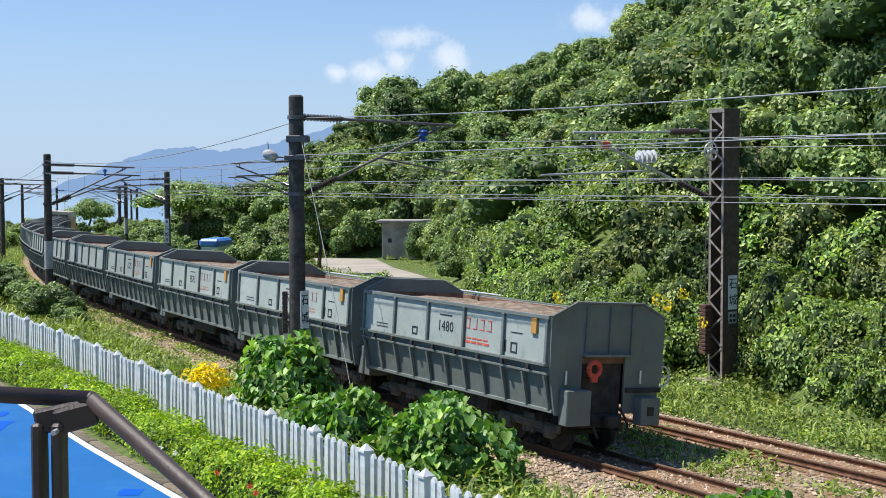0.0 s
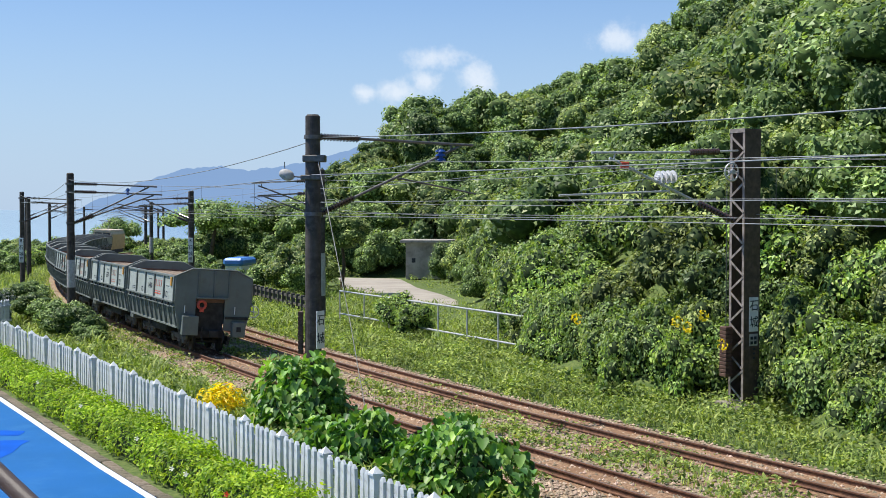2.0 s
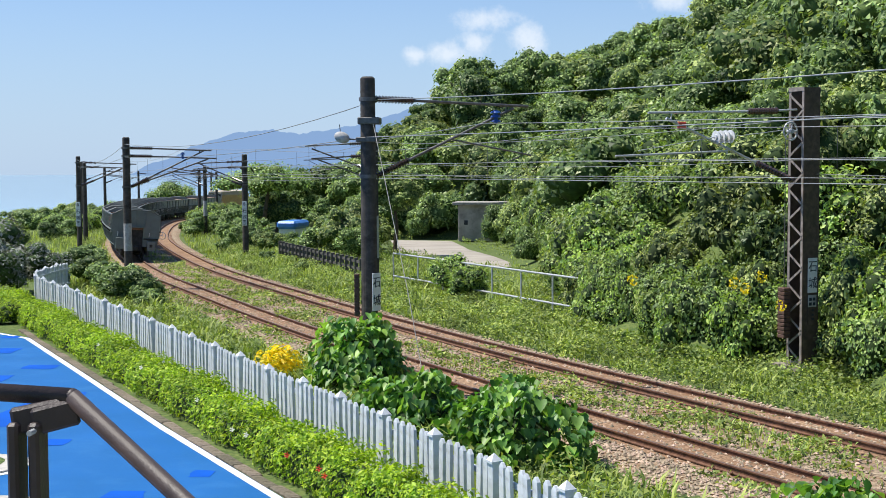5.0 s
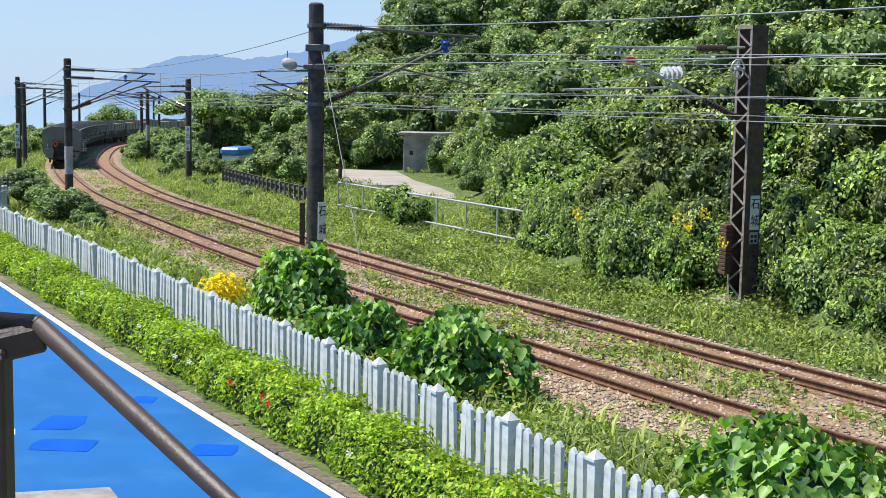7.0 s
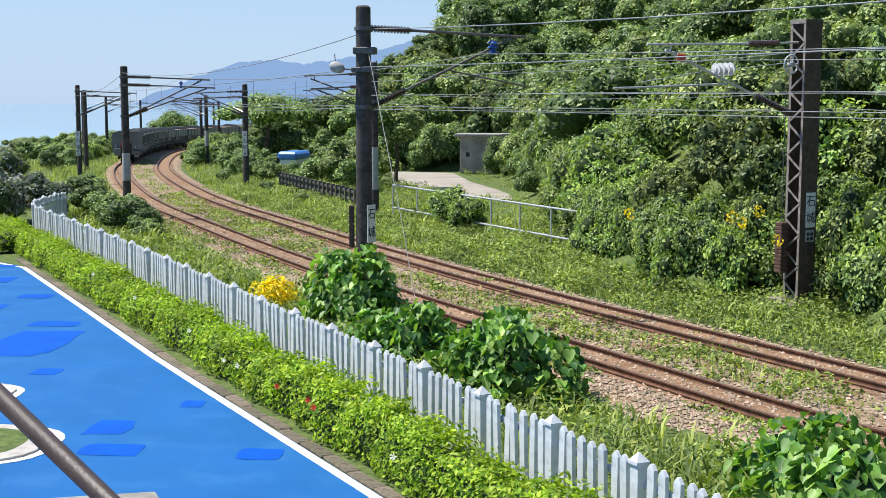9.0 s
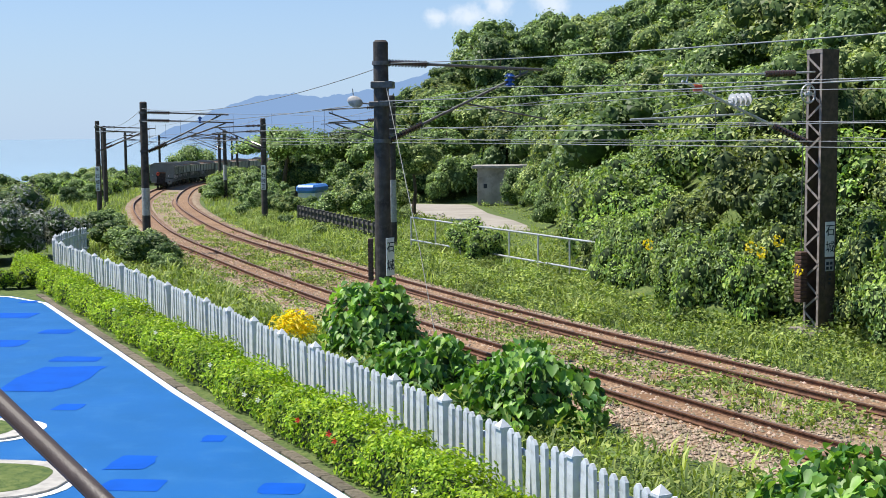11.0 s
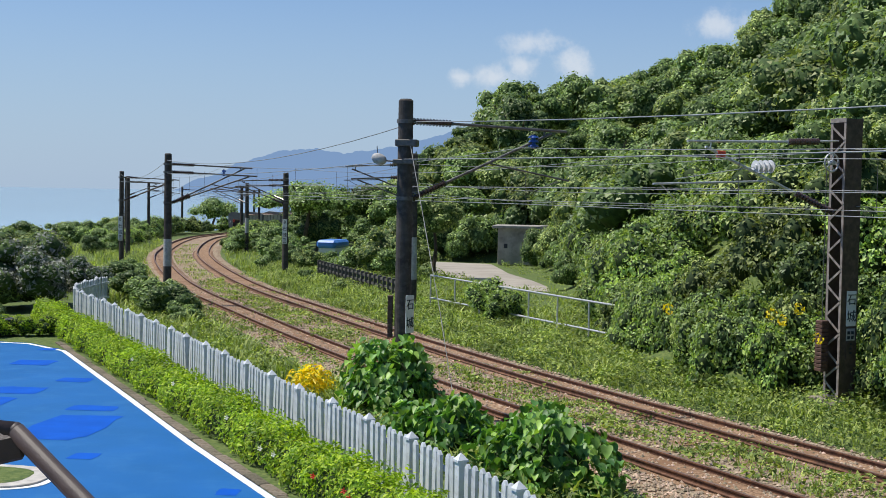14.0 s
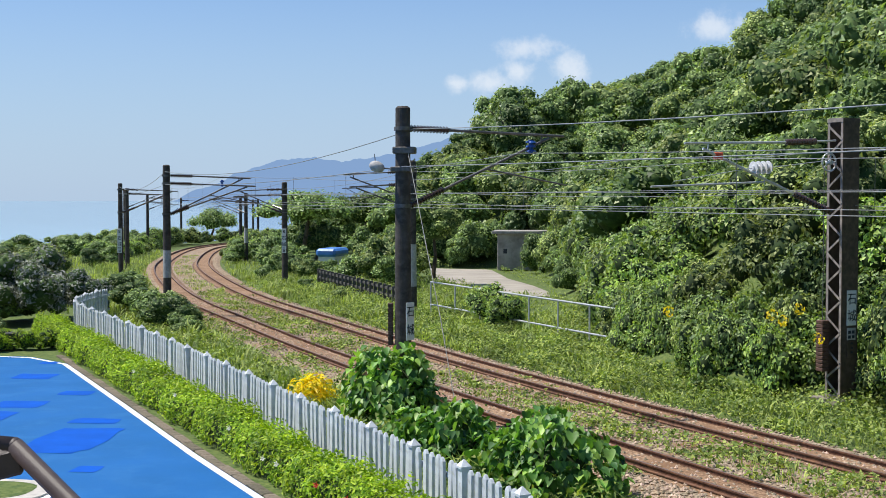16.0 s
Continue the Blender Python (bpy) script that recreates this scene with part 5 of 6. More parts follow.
PITCH, COUNT = 9.12, 16


def build_train():
    proto, sets = build_wagon()
    for i in range(1, COUNT):
        c = copy_thing(proto, Matrix())
        WAGONS.append(c)
    side_marks(proto, "1480", True)
    for c, nr in zip(WAGONS[:3], ("1571", "1571", "1573")):
        side_marks(c, nr, False)
    WAGONS.insert(0, proto)
    tagged(proto, "grey steel ballast hopper wagon with a red tail marker")
    WHEELS.extend(sets)
    for c in WAGONS[1:3]:
        WHEELS.extend(o for o in c.children_recursive if o.name.startswith("wheelset"))


def build_loco():
    lo = tagged(empty("locomotive"), "cream and ochre electric locomotive hauling the wagons", "locomotive")
    bm = bmesh.new()
    for y0, y1, k in ((-6.6, 6.6, 0.0),):
        prof = [(-1.38, 0.95), (-1.38, 2.9), (-1.05, 3.4), (1.05, 3.4), (1.38, 2.9), (1.38, 0.95)]
        a = [bm.verts.new((x, y0 - (0 if z < 2 else -0.35), z)) for x, z in prof]
        b = [bm.verts.new((x, y1 + (0 if z < 2 else -0.35), z)) for x, z in prof]
        bm.faces.new(a)
        bm.faces.new(b[::-1])
        for i in range(6):
            bm.faces.new((a[i], a[(i + 1) % 6], b[(i + 1) % 6], b[i]))
        bmesh.ops.recalc_face_normals(bm, faces=bm.faces)
    part("body", bm, M_LOCOY, lo)
    bm = bmesh.new()
    box(bm, -1.39, 1.39, -6.68, -6.0, 1.0, 2.05, bevel=0.05)
    box(bm, -1.1, 1.1, -6.45, 6.2, 3.35, 3.5, bevel=0.05)
    for x0, x1 in ((-1.30, -1.08), (-0.06, 0.06), (1.08, 1.30)):
        box(bm, x0, x1, -6.46, -6.15, 2.05, 3.12)
    box(bm, -1.30, 1.30, -6.46, -6.1, 2.05, 2.48, bevel=0.03)
    box(bm, -1.24, 1.24, -6.47, -6.1, 3.10, 3.42, bevel=0.05)
    part("cab_front", bm, M_LOCOB, lo, "cream cab front")
    for x0, x1 in ((-1.08, -0.06), (0.06, 1.08)):
        bm = bmesh.new()
        box(bm, x0, x1, -6.41, -6.2, 2.48, 3.10)
        part("windscreen", bm, M_GLASS, lo)
    bm = bmesh.new()
    box(bm, -1.3, 1.3, -6.2, 6.2, 0.45, 0.95, bevel=0.05)
    for y in (-4.4, -2.2, 2.2, 4.4):
        rod(bm, (-0.75, y, 0.5), (0.75, y, 0.5), 0.5, seg=20)
    part("underframe", bm, M_WAGD, lo)
    bm = bmesh.new()
    for s in (-1, 1):
        rod(bm, (s * 0.5, -4.6, 3.55), (s * 0.5, -3.8, 4.1), 0.04)
        rod(bm, (s * 0.5, -3.8, 4.1), (s * 0.5, -4.6, 4.6), 0.04)
    rod(bm, (-0.8, -4.6, 4.6), (0.8, -4.6, 4.6), 0.05)
    part("pantograph", bm, M_ARM, lo)
    for o in lo.children:
        o.data.transform(Matrix.Diagonal((1.0, 1, 1.14, 1)))
    return lo


build_train()
LOCO = build_loco()
TAIL_T = (0, 0.5, 1.0, 1.5, 2.0, 2.5, 3.0, 3.5, 4.0, 5.0, 6.0, 6.5, 7.0, 8.0, 8.5, 9.5, 11.0, 12.0, 12.5, 13.5, 14.5, 16.0)
TAIL_S = (82.1, 89.5, 96.4, 103.0, 109.4, 115.7, 121.9, 128.1, 134.3, 146.6, 158.8, 164.8, 171.4, 185.0, 192.2, 207.5, 232, 249, 257.5, 274.5, 291, 316)


def train_pose(s, half=2.65):
    a, _ = on_track(s - half)
    b, _ = on_track(s + half)
    c, d = (a + b) / 2, b - a
    # the track is canted into the curve
    return pose(c[0], c[1], c[2] + 0.01, math.degrees(math.atan2(d[2], math.hypot(d[0], d[1]))), 4.0, math.degrees(math.atan2(d[1], d[0])) - 90)


def tail(t):
    ts, ss = np.array(TAIL_T, float), np.array(TAIL_S, float)
    k = int(np.clip(np.searchsorted(ts, t) - 1, 0, len(ts) - 2))
    m = np.gradient(ss, ts)
    h = ts[k + 1] - ts[k]
    q = (t - ts[k]) / h
    return float((2 * q ** 3 - 3 * q ** 2 + 1) * ss[k] + (q ** 3 - 2 * q ** 2 + q) * h * m[k] + (3 * q ** 2 - 2 * q ** 3) * ss[k + 1] + (q ** 3 - q ** 2) * h * m[k + 1])


def motions():
    times = [i * 0.5 for i in range(33)]
    for i, w in enumerate(WAGONS):
        walk(w, [(t, train_pose(tail(t) + BODY + i * PITCH)) for t in times])
    walk(LOCO, [(t, train_pose(tail(t) + COUNT * PITCH + 6.9, 4.0)) for t in times])
    # turning wheelsets of the rear wagons
    roll = [j / 15 for j in range(241)]
    for ws in WHEELS:
        x, y, z = ws.location
        walk(ws, [(t, pose(x, y, z, -math.degrees((tail(t) - tail(0)) / 0.40), 0, 0)) for t in roll])


# ---------------------------------------------------------------- plants
def leaf_mesh(rng, centers, normals, size, droop=0.25, aspect=0.55):
    """Folded leaves: four corners each, two triangles."""
    n = len(centers)
    up = np.tile((0.0, 0.0, 1.0), (n, 1))
    nr = normals + rng.normal(0, 0.55, (n, 3))
    nr /= np.linalg.norm(nr, axis=1)[:, None] + 1e-9
    a = np.cross(nr, rng.normal(0, 1, (n, 3)))
    a /= np.linalg.norm(a, axis=1)[:, None] + 1e-9
    b = np.cross(nr, a)
    s = (size * rng.uniform(0.6, 1.35, n))[:, None]
    tip = centers + a * s - up * s * droop
    tail_ = centers - a * s
    l = centers + b * s * aspect + nr * s * 0.18
    r = centers - b * s * aspect + nr * s * 0.18
    v = np.stack([tail_, l, tip, r], 1).reshape(-1, 3)
    i = np.arange(n)[:, None] * 4
    tri = np.concatenate([np.concatenate([i, i + 1, i + 2], 1), np.concatenate([i, i + 2, i + 3], 1)], 0)
    return v, tri


def leaf_tris(rng, centers, normals, size):
    """Small leaves far off: one triangle each."""
    n = len(centers)
    nr = normals + rng.normal(0, 0.5, (n, 3))
    nr /= np.linalg.norm(nr, axis=1)[:, None] + 1e-9
    a = np.cross(nr, rng.normal(0, 1, (n, 3)))
    a /= np.linalg.norm(a, axis=1)[:, None] + 1e-9
    b = np.cross(nr, a)
    s = (size * rng.uniform(0.6, 1.4, n))[:, None]
    v = np.stack([centers + a * s, centers - a * s * 0.6 + b * s * 0.75, centers - a * s * 0.6 - b * s * 0.75], 1).reshape(-1, 3)
    return v, np.arange(3 * n).reshape(-1, 3)


def mesh_of(name, v, tri, materials, midx=None):
    me = bpy.data.meshes.new(name)
    me.vertices.add(len(v))
    me.vertices.foreach_set("co", np.asarray(v, np.float32).ravel())
    me.loops.add(len(tri) * 3)
    me.loops.foreach_set("vertex_index", np.asarray(tri, np.int32).ravel())
    me.polygons.add(len(tri))
    me.polygons.foreach_set("loop_start", np.arange(0, len(tri) * 3, 3, dtype=np.int32))
    me.polygons.foreach_set("loop_total", np.full(len(tri), 3, np.int32))
    for m in materials:
        me.materials.append(m)
    if midx is not None:
        me.polygons.foreach_set("material_index", np.asarray(midx, np.int32))
    me.update(calc_edges=True)
    me.validate()
    return me


def ico(level):
    bm = bmesh.new()
    bmesh.ops.create_icosphere(bm, subdivisions=level, radius=1)
    v = np.array([x.co for x in bm.verts])
    f = np.array([[q.index for q in p.verts] for p in bm.faces])
    bm.free()
    return v, f


ICO_V, ICO_F = ico(1)
ICO2_V, ICO2_F = ico(2)


def on_sphere(rng, n, low=-0.35):
    p = rng.normal(0, 1, (int(n * 2.2) + 8, 3))
    p /= np.linalg.norm(p, axis=1)[:, None]
    return p[p[:, 2] > low][:n]


def crown_mesh(name, seed, leaves, size, blobs, flat, leaf_mat, low=-0.3, spread=0.74, core=0.81, single=False, mass=None):
    """A crown about one metre in radius: leafy clumps of unequal size round inner masses with the crown's shade in
    their dark colour.
    """
    rng = np.random.default_rng(seed)
    V, T, M, off = [], [], [], 0
    dirs = on_sphere(rng, blobs, low)
    cs, rs = [np.zeros(3)], [0.62]
    for d in dirs:
        k = spread * rng.uniform(0.55, 1.05)
        cs.append(d * k * np.array((1, 1, flat)))
        rs.append(rng.uniform(0.22, 0.42))
    w = np.array(rs) ** 2
    counts = (leaves * w / w.sum()).astype(int)
    for c, r, n in zip(cs, rs, counts):
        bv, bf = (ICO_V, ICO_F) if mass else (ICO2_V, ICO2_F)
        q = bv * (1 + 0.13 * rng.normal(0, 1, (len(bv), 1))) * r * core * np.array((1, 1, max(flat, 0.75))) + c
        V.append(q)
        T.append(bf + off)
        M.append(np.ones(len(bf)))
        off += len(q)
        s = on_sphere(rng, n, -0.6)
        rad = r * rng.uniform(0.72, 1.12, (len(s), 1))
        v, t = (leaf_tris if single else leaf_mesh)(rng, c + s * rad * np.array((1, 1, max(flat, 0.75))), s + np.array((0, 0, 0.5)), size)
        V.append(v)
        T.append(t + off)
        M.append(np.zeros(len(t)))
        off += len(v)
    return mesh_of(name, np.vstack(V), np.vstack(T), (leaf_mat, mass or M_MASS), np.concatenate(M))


def trunk_mesh(seed):
    rng = np.random.default_rng(seed)
    bm = bmesh.new()
    p, r = Vector((0, 0, -1.1)), 0.075
    for i in range(4):
        q = p + Vector((rng.normal(0, 0.06), rng.normal(0, 0.06), 0.30))
        rod(bm, p, q, r, r * 0.82, 7)
        p, r = q, r * 0.82
    for k in range(5):
        a = k * 1.257 + rng.uniform(-0.3, 0.3)
        e = Vector((math.cos(a) * 0.55, math.sin(a) * 0.55, rng.uniform(0.1, 0.5)))
        rod(bm, p * 0.4 + Vector((0, 0, -0.2)), e, 0.035, 0.012, 5)
    me = bpy.data.meshes.new("trunk")
    bm.to_mesh(me)
    bm.free()
    me.materials.append(M_BARK)
    return me


TRUNKS = [trunk_mesh(s) for s in (1, 2, 3)]
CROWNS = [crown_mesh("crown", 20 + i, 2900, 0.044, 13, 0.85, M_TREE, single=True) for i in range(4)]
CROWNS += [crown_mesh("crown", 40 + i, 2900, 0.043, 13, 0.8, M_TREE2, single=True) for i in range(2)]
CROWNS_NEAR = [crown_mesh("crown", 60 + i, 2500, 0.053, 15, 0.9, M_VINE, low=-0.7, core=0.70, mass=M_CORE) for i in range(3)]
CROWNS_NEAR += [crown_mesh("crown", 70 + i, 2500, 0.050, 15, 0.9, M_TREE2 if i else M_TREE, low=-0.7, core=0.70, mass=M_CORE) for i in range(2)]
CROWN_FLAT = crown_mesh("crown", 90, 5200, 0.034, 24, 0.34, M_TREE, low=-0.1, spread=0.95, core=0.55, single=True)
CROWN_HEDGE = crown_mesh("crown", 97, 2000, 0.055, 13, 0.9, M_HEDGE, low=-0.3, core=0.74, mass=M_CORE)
CROWN_PALE = crown_mesh("crown", 95, 3200, 0.05, 16, 0.85, M_PALE, low=-0.6)


def plant(name, crown, x, y, z, r, rz, label, category, group, tall=1.0, trunk=None, sink=0.55):
    """One tree or bush: its crown's middle stands r * sink above the ground."""
    t = tagged(empty(name, x, y, z, rz), label, category, group)
    ob = new("crown", crown)
    ob.parent = t
    ob.matrix_basis = Matrix.Translation((0, 0, r * sink)) @ Matrix.Diagonal((r, r, r * tall, 1))
    if trunk is not None:
        tk = new("trunk", trunk)
        tk.parent = t
        tk.matrix_basis = Matrix.Translation((0, 0, r * sink)) @ Matrix.Diagonal((r, r, r * max(1, sink), 1))
    return t


def build_woods():
    rng = np.random.default_rng(77)
    # the overgrown bank next to the railway: dense bushes hung with creepers
    pts = []
    tries = rng.uniform((-2, 24), (30, 66), (9000, 2))
    h, _ = side_of(FOOT, tries)
    for p, d in zip(tries, h):
        if 0.5 < d < 13 and math.hypot(p[0] - 8.1, p[1] - 38.9) > 1.5 and all((p[0] - q[0]) ** 2 + (p[1] - q[1]) ** 2 > (1.55 + 0.10 * d) ** 2 for q in pts):
            pts.append(p)
    pts = np.array(pts)
    z = ground_height(pts)
    hb, _ = side_of(FOOT, pts)
    for p, zz, d in zip(pts, z, hb):
        r = rng.uniform(0.95, 1.35) + 0.10 * d if d < 3 else rng.uniform(1.35, 1.9) + 0.05 * d
        near = d < 3.0
        plant("bank_bush", CROWNS_NEAR[rng.integers(0, 5)] if d < 5.5 else CROWNS[rng.integers(0, 6)], p[0], p[1], zz, r, rng.uniform(0, 360), "dense green bush overgrown with creepers on the bank", "bush", "bank bushes", tall=rng.uniform(0.95, 1.35), sink=0.45 if near else 0.7)
    # a closed front of foliage along the foot of the bank
    arc = np.r_[0, np.cumsum(np.hypot(*np.diff(FOOT, axis=0).T))]
    s = 0.0
    while s < arc[-1]:
        x, y = np.interp(s, arc, FOOT[:, 0]), np.interp(s, arc, FOOT[:, 1])
        if y > 119 or x < -9:
            break
        if y > 27:
            low = y < 56
            r = rng.uniform(0.85, 1.3) if low else rng.uniform(1.3, 2.1)
            k = int(np.argmin((FOOT[:, 0] - x) ** 2 + (FOOT[:, 1] - y) ** 2))
            t = FOOT[min(k + 1, len(FOOT) - 1)] - FOOT[max(k - 1, 0)]
            t = t / np.hypot(*t)
            o = rng.uniform(0.0, 1.1) if low else rng.uniform(0.4, 1.6)
            x, y = x + t[1] * o, y - t[0] * o
            if math.hypot(x - 8.1, y - 38.9) > 0.95 and not (-7.5 < x < -1.4 and 108 < y < 123):
                zz = float(ground_height([(x, y)])[0])
                plant("bank_bush", CROWNS_NEAR[rng.integers(0, 5)], x, y, zz, r, rng.uniform(0, 360), "dense green bush overgrown with creepers on the bank", "bush", "bank bushes", tall=rng.uniform(1.1, 1.6), sink=rng.uniform(0.4, 0.75))
            s += 0.62 if low else 1.5
        else:
            s += 1.0
    # trees over the hill
    pts2 = []
    tries = np.vstack([rng.uniform((-40, 50), (95, 150), (9000, 2)), rng.uniform((-45, 115), (60, 240), (5000, 2))])
    h, _ = side_of(FOOT, tries)
    for p, d in zip(tries, h):
        if d < 1.6 or (d < 13 and p[1] < 66):
            continue
        az = math.degrees(math.atan2(p[0], p[1]))
        if az > 19 or d > 54:
            continue
        dist = math.hypot(*p)
        gap = 2.75 + 0.012 * dist
        if all((p[0] - q[0]) ** 2 + (p[1] - q[1]) ** 2 > gap * gap for q in pts2):
            pts2.append(p)
    pts2 = np.array(pts2)
    z = ground_height(pts2)
    for p, zz in zip(pts2, z):
        dist = math.hypot(*p)
        r = rng.uniform(2.2, 3.4) * (1 + 0.002 * dist)
        if p[0] < -0.14 * p[1]:
            r *= 0.62
        plant("tree", CROWNS[rng.integers(0, 6)], p[0], p[1], zz, r, rng.uniform(0, 360), "leafy broadleaf tree on the wooded hillside", "tree", "hillside trees", tall=rng.uniform(0.85, 1.2), trunk=TRUNKS[rng.integers(0, 3)], sink=rng.uniform(0.6, 0.95))


def build_near_trees():
    rng = np.random.default_rng(15)
    # by the road, across the tracks: (x, y, radius, middle above ground / radius, tallness)
    for x, y, r, sink, tall in ((-13.5, 96, 2.3, 0.45, 0.95), (-11.6, 98, 2.2, 0.6, 1.0), (-16, 101, 2.1, 0.45, 1.0), (-11.2, 86, 1.7, 0.8, 1.0), (-9.3, 93.6, 2.5, 1.75, 1.0), (-12.4, 92, 2.3, 0.9, 1.15), (-14.2, 105, 2.4, 0.9, 1.1), (-16.5, 112, 2.2, 0.6, 1),
                                (-24.5, 116, 2.2, 0.5, 0.9), (-27, 120, 2.4, 0.5, 1), (-0.6, 104, 2.2, 0.8, 1.2), (2.2, 92, 2.4, 0.7, 1.2), (3.5, 84, 2.2, 0.7, 1.1), (1.5, 98, 2.5, 1.0, 1.2), (5.2, 76, 2.3, 0.8, 1.3), (4.2, 69, 2.0, 0.7, 1.2), (4.6, 61, 1.9, 0.6, 1.1)):
        plant("tree", CROWNS[rng.integers(0, 6)], x, y, float(grade(y)) - 0.35, r, rng.uniform(0, 360), "dense green tree beside the road", "tree", "roadside trees", tall=tall, trunk=TRUNKS[0], sink=sink)
    for x, y, r in ((-0.3, 108.5, 2.3), (0.2, 101, 2.0), (-8.6, 125.5, 3.0), (-12.5, 127, 3.0), (-16, 128.5, 3.0), (-4.8, 126, 3.2), (-1.2, 123, 3.2), (0.6, 95, 1.7), (0.9, 89, 1.5), (-2.5, 113.0, 1.8), (0.3, 84, 1.3), (-10.4, 124.2, 1.6)):
        plant("tree", CROWNS[rng.integers(0, 4)], x, y, float(grade(y)) - 0.3, r, rng.uniform(0, 360), "dense dark green tree crowding round the hut", "tree", "roadside trees", tall=rng.uniform(1.1, 1.5), sink=0.75)
    plant("tree", CROWN_FLAT, -26.8, 132, -0.8, 4.2, 40, "flat-topped spreading tree behind the masts", "tree", "roadside trees", trunk=TRUNKS[1], sink=1.2)
    plant("tree", CROWN_FLAT, -22, 142, -0.8, 4.4, 100, "flat-topped spreading tree behind the masts", "tree", "roadside trees", trunk=TRUNKS[1], sink=1.1)
    plant("tree", CROWN_FLAT, -65.4, 238, -3.0, 4.2, 20, "lone spreading tree by the curve", "tree", "roadside trees", tall=1.2, trunk=TRUNKS[1], sink=0.95)
    # bushes between the inner track and the masts
    for x, y, r in ((-22.6, 106, 1.5), (-25.0, 111, 1.3), (-20.2, 101, 1.3), (-28.4, 124, 1.4), (-32.0, 138, 1.4), (-35.5, 152, 1.5), (-38, 170, 1.6), (-23.6, 100.5, 0.9), (-17.6, 88.0, 0.7), (-13.5, 77.5, 0.7), (-19.3, 106.5, 1.15), (-18.4, 103.5, 0.9), (-19.95, 109.2, 0.95)):
        plant("bush", CROWNS[rng.integers(0, 6)], x, y, float(grade(y)) - 0.4, r, rng.uniform(0, 360), "light green bush on the verge of the inner track", "bush", "verge bushes", sink=0.55)
    for i in range(42):
        s = 190 + 3.1 * i
        for lo, hi in ((-7.5, -5.0), (6.6, 10.5)):
            p, _ = on_track(s + rng.uniform(-1, 1), rng.uniform(lo, hi))
            r = rng.uniform(1.2, 2.3)
            plant("bush", (CROWNS + CROWNS_NEAR)[rng.integers(0, 11)], p[0], p[1], p[2] - 0.4, r, rng.uniform(0, 360), "thick green bush close beside the curve", "bush", "curve bushes", tall=0.95, sink=0.55)
    # seaward slope
    for i in range(105):
        s = rng.uniform(110, 300)
        off = -rng.uniform(6.5, 34) - 0.02 * (s - 110)
        p, _ = on_track(s, off)
        if (p[0] > -17 and p[1] < 70) or np.hypot(*(FENCE_LINE - p[:2]).T).min() < 4.5:
            continue
        z = float(ground_height([(p[0], p[1])])[0])
        r = rng.uniform(1.5, 2.9)
        plant("shore_bush", CROWNS[rng.integers(0, 6)], p[0], p[1], z, r, rng.uniform(0, 360), "wind-clipped green bush on the seaward slope", "bush", "shore bushes", tall=0.9, sink=0.55)
    for x, y, r in ((-25.2, 60.5, 1.7), (-27.5, 61, 2.0), (-30, 62, 2.2), (-26.5, 64, 2.1), (-31.5, 66, 2.4), (-23.8, 63.0, 1.5)):
        z = float(ground_height([(x, y)])[0])
        plant("shore_bush", CROWN_PALE, x, y, max(z, -0.6), r, rng.uniform(0, 360), "dark silvery shrub beyond the court", "bush", "shore bushes", sink=0.85)
    # by the fence, near the curve
    for x, y, r in ((-17.7, 57.2, 1.55), (-19.5, 60.6, 1.5), (-16.4, 54.8, 0.95), (-20.9, 63.6, 1.3), (-22.6, 67.0, 1.4), (-24.6, 71.5, 1.5), (-26.0, 76, 1.4), (-25.6, 56.0, 0.7)):
        plant("bush", CROWNS[rng.integers(0, 4)], x, y, -0.1, r, rng.uniform(0, 360), "rounded green bush behind the picket fence", "bush", "fence bushes", tall=0.85, sink=0.45)


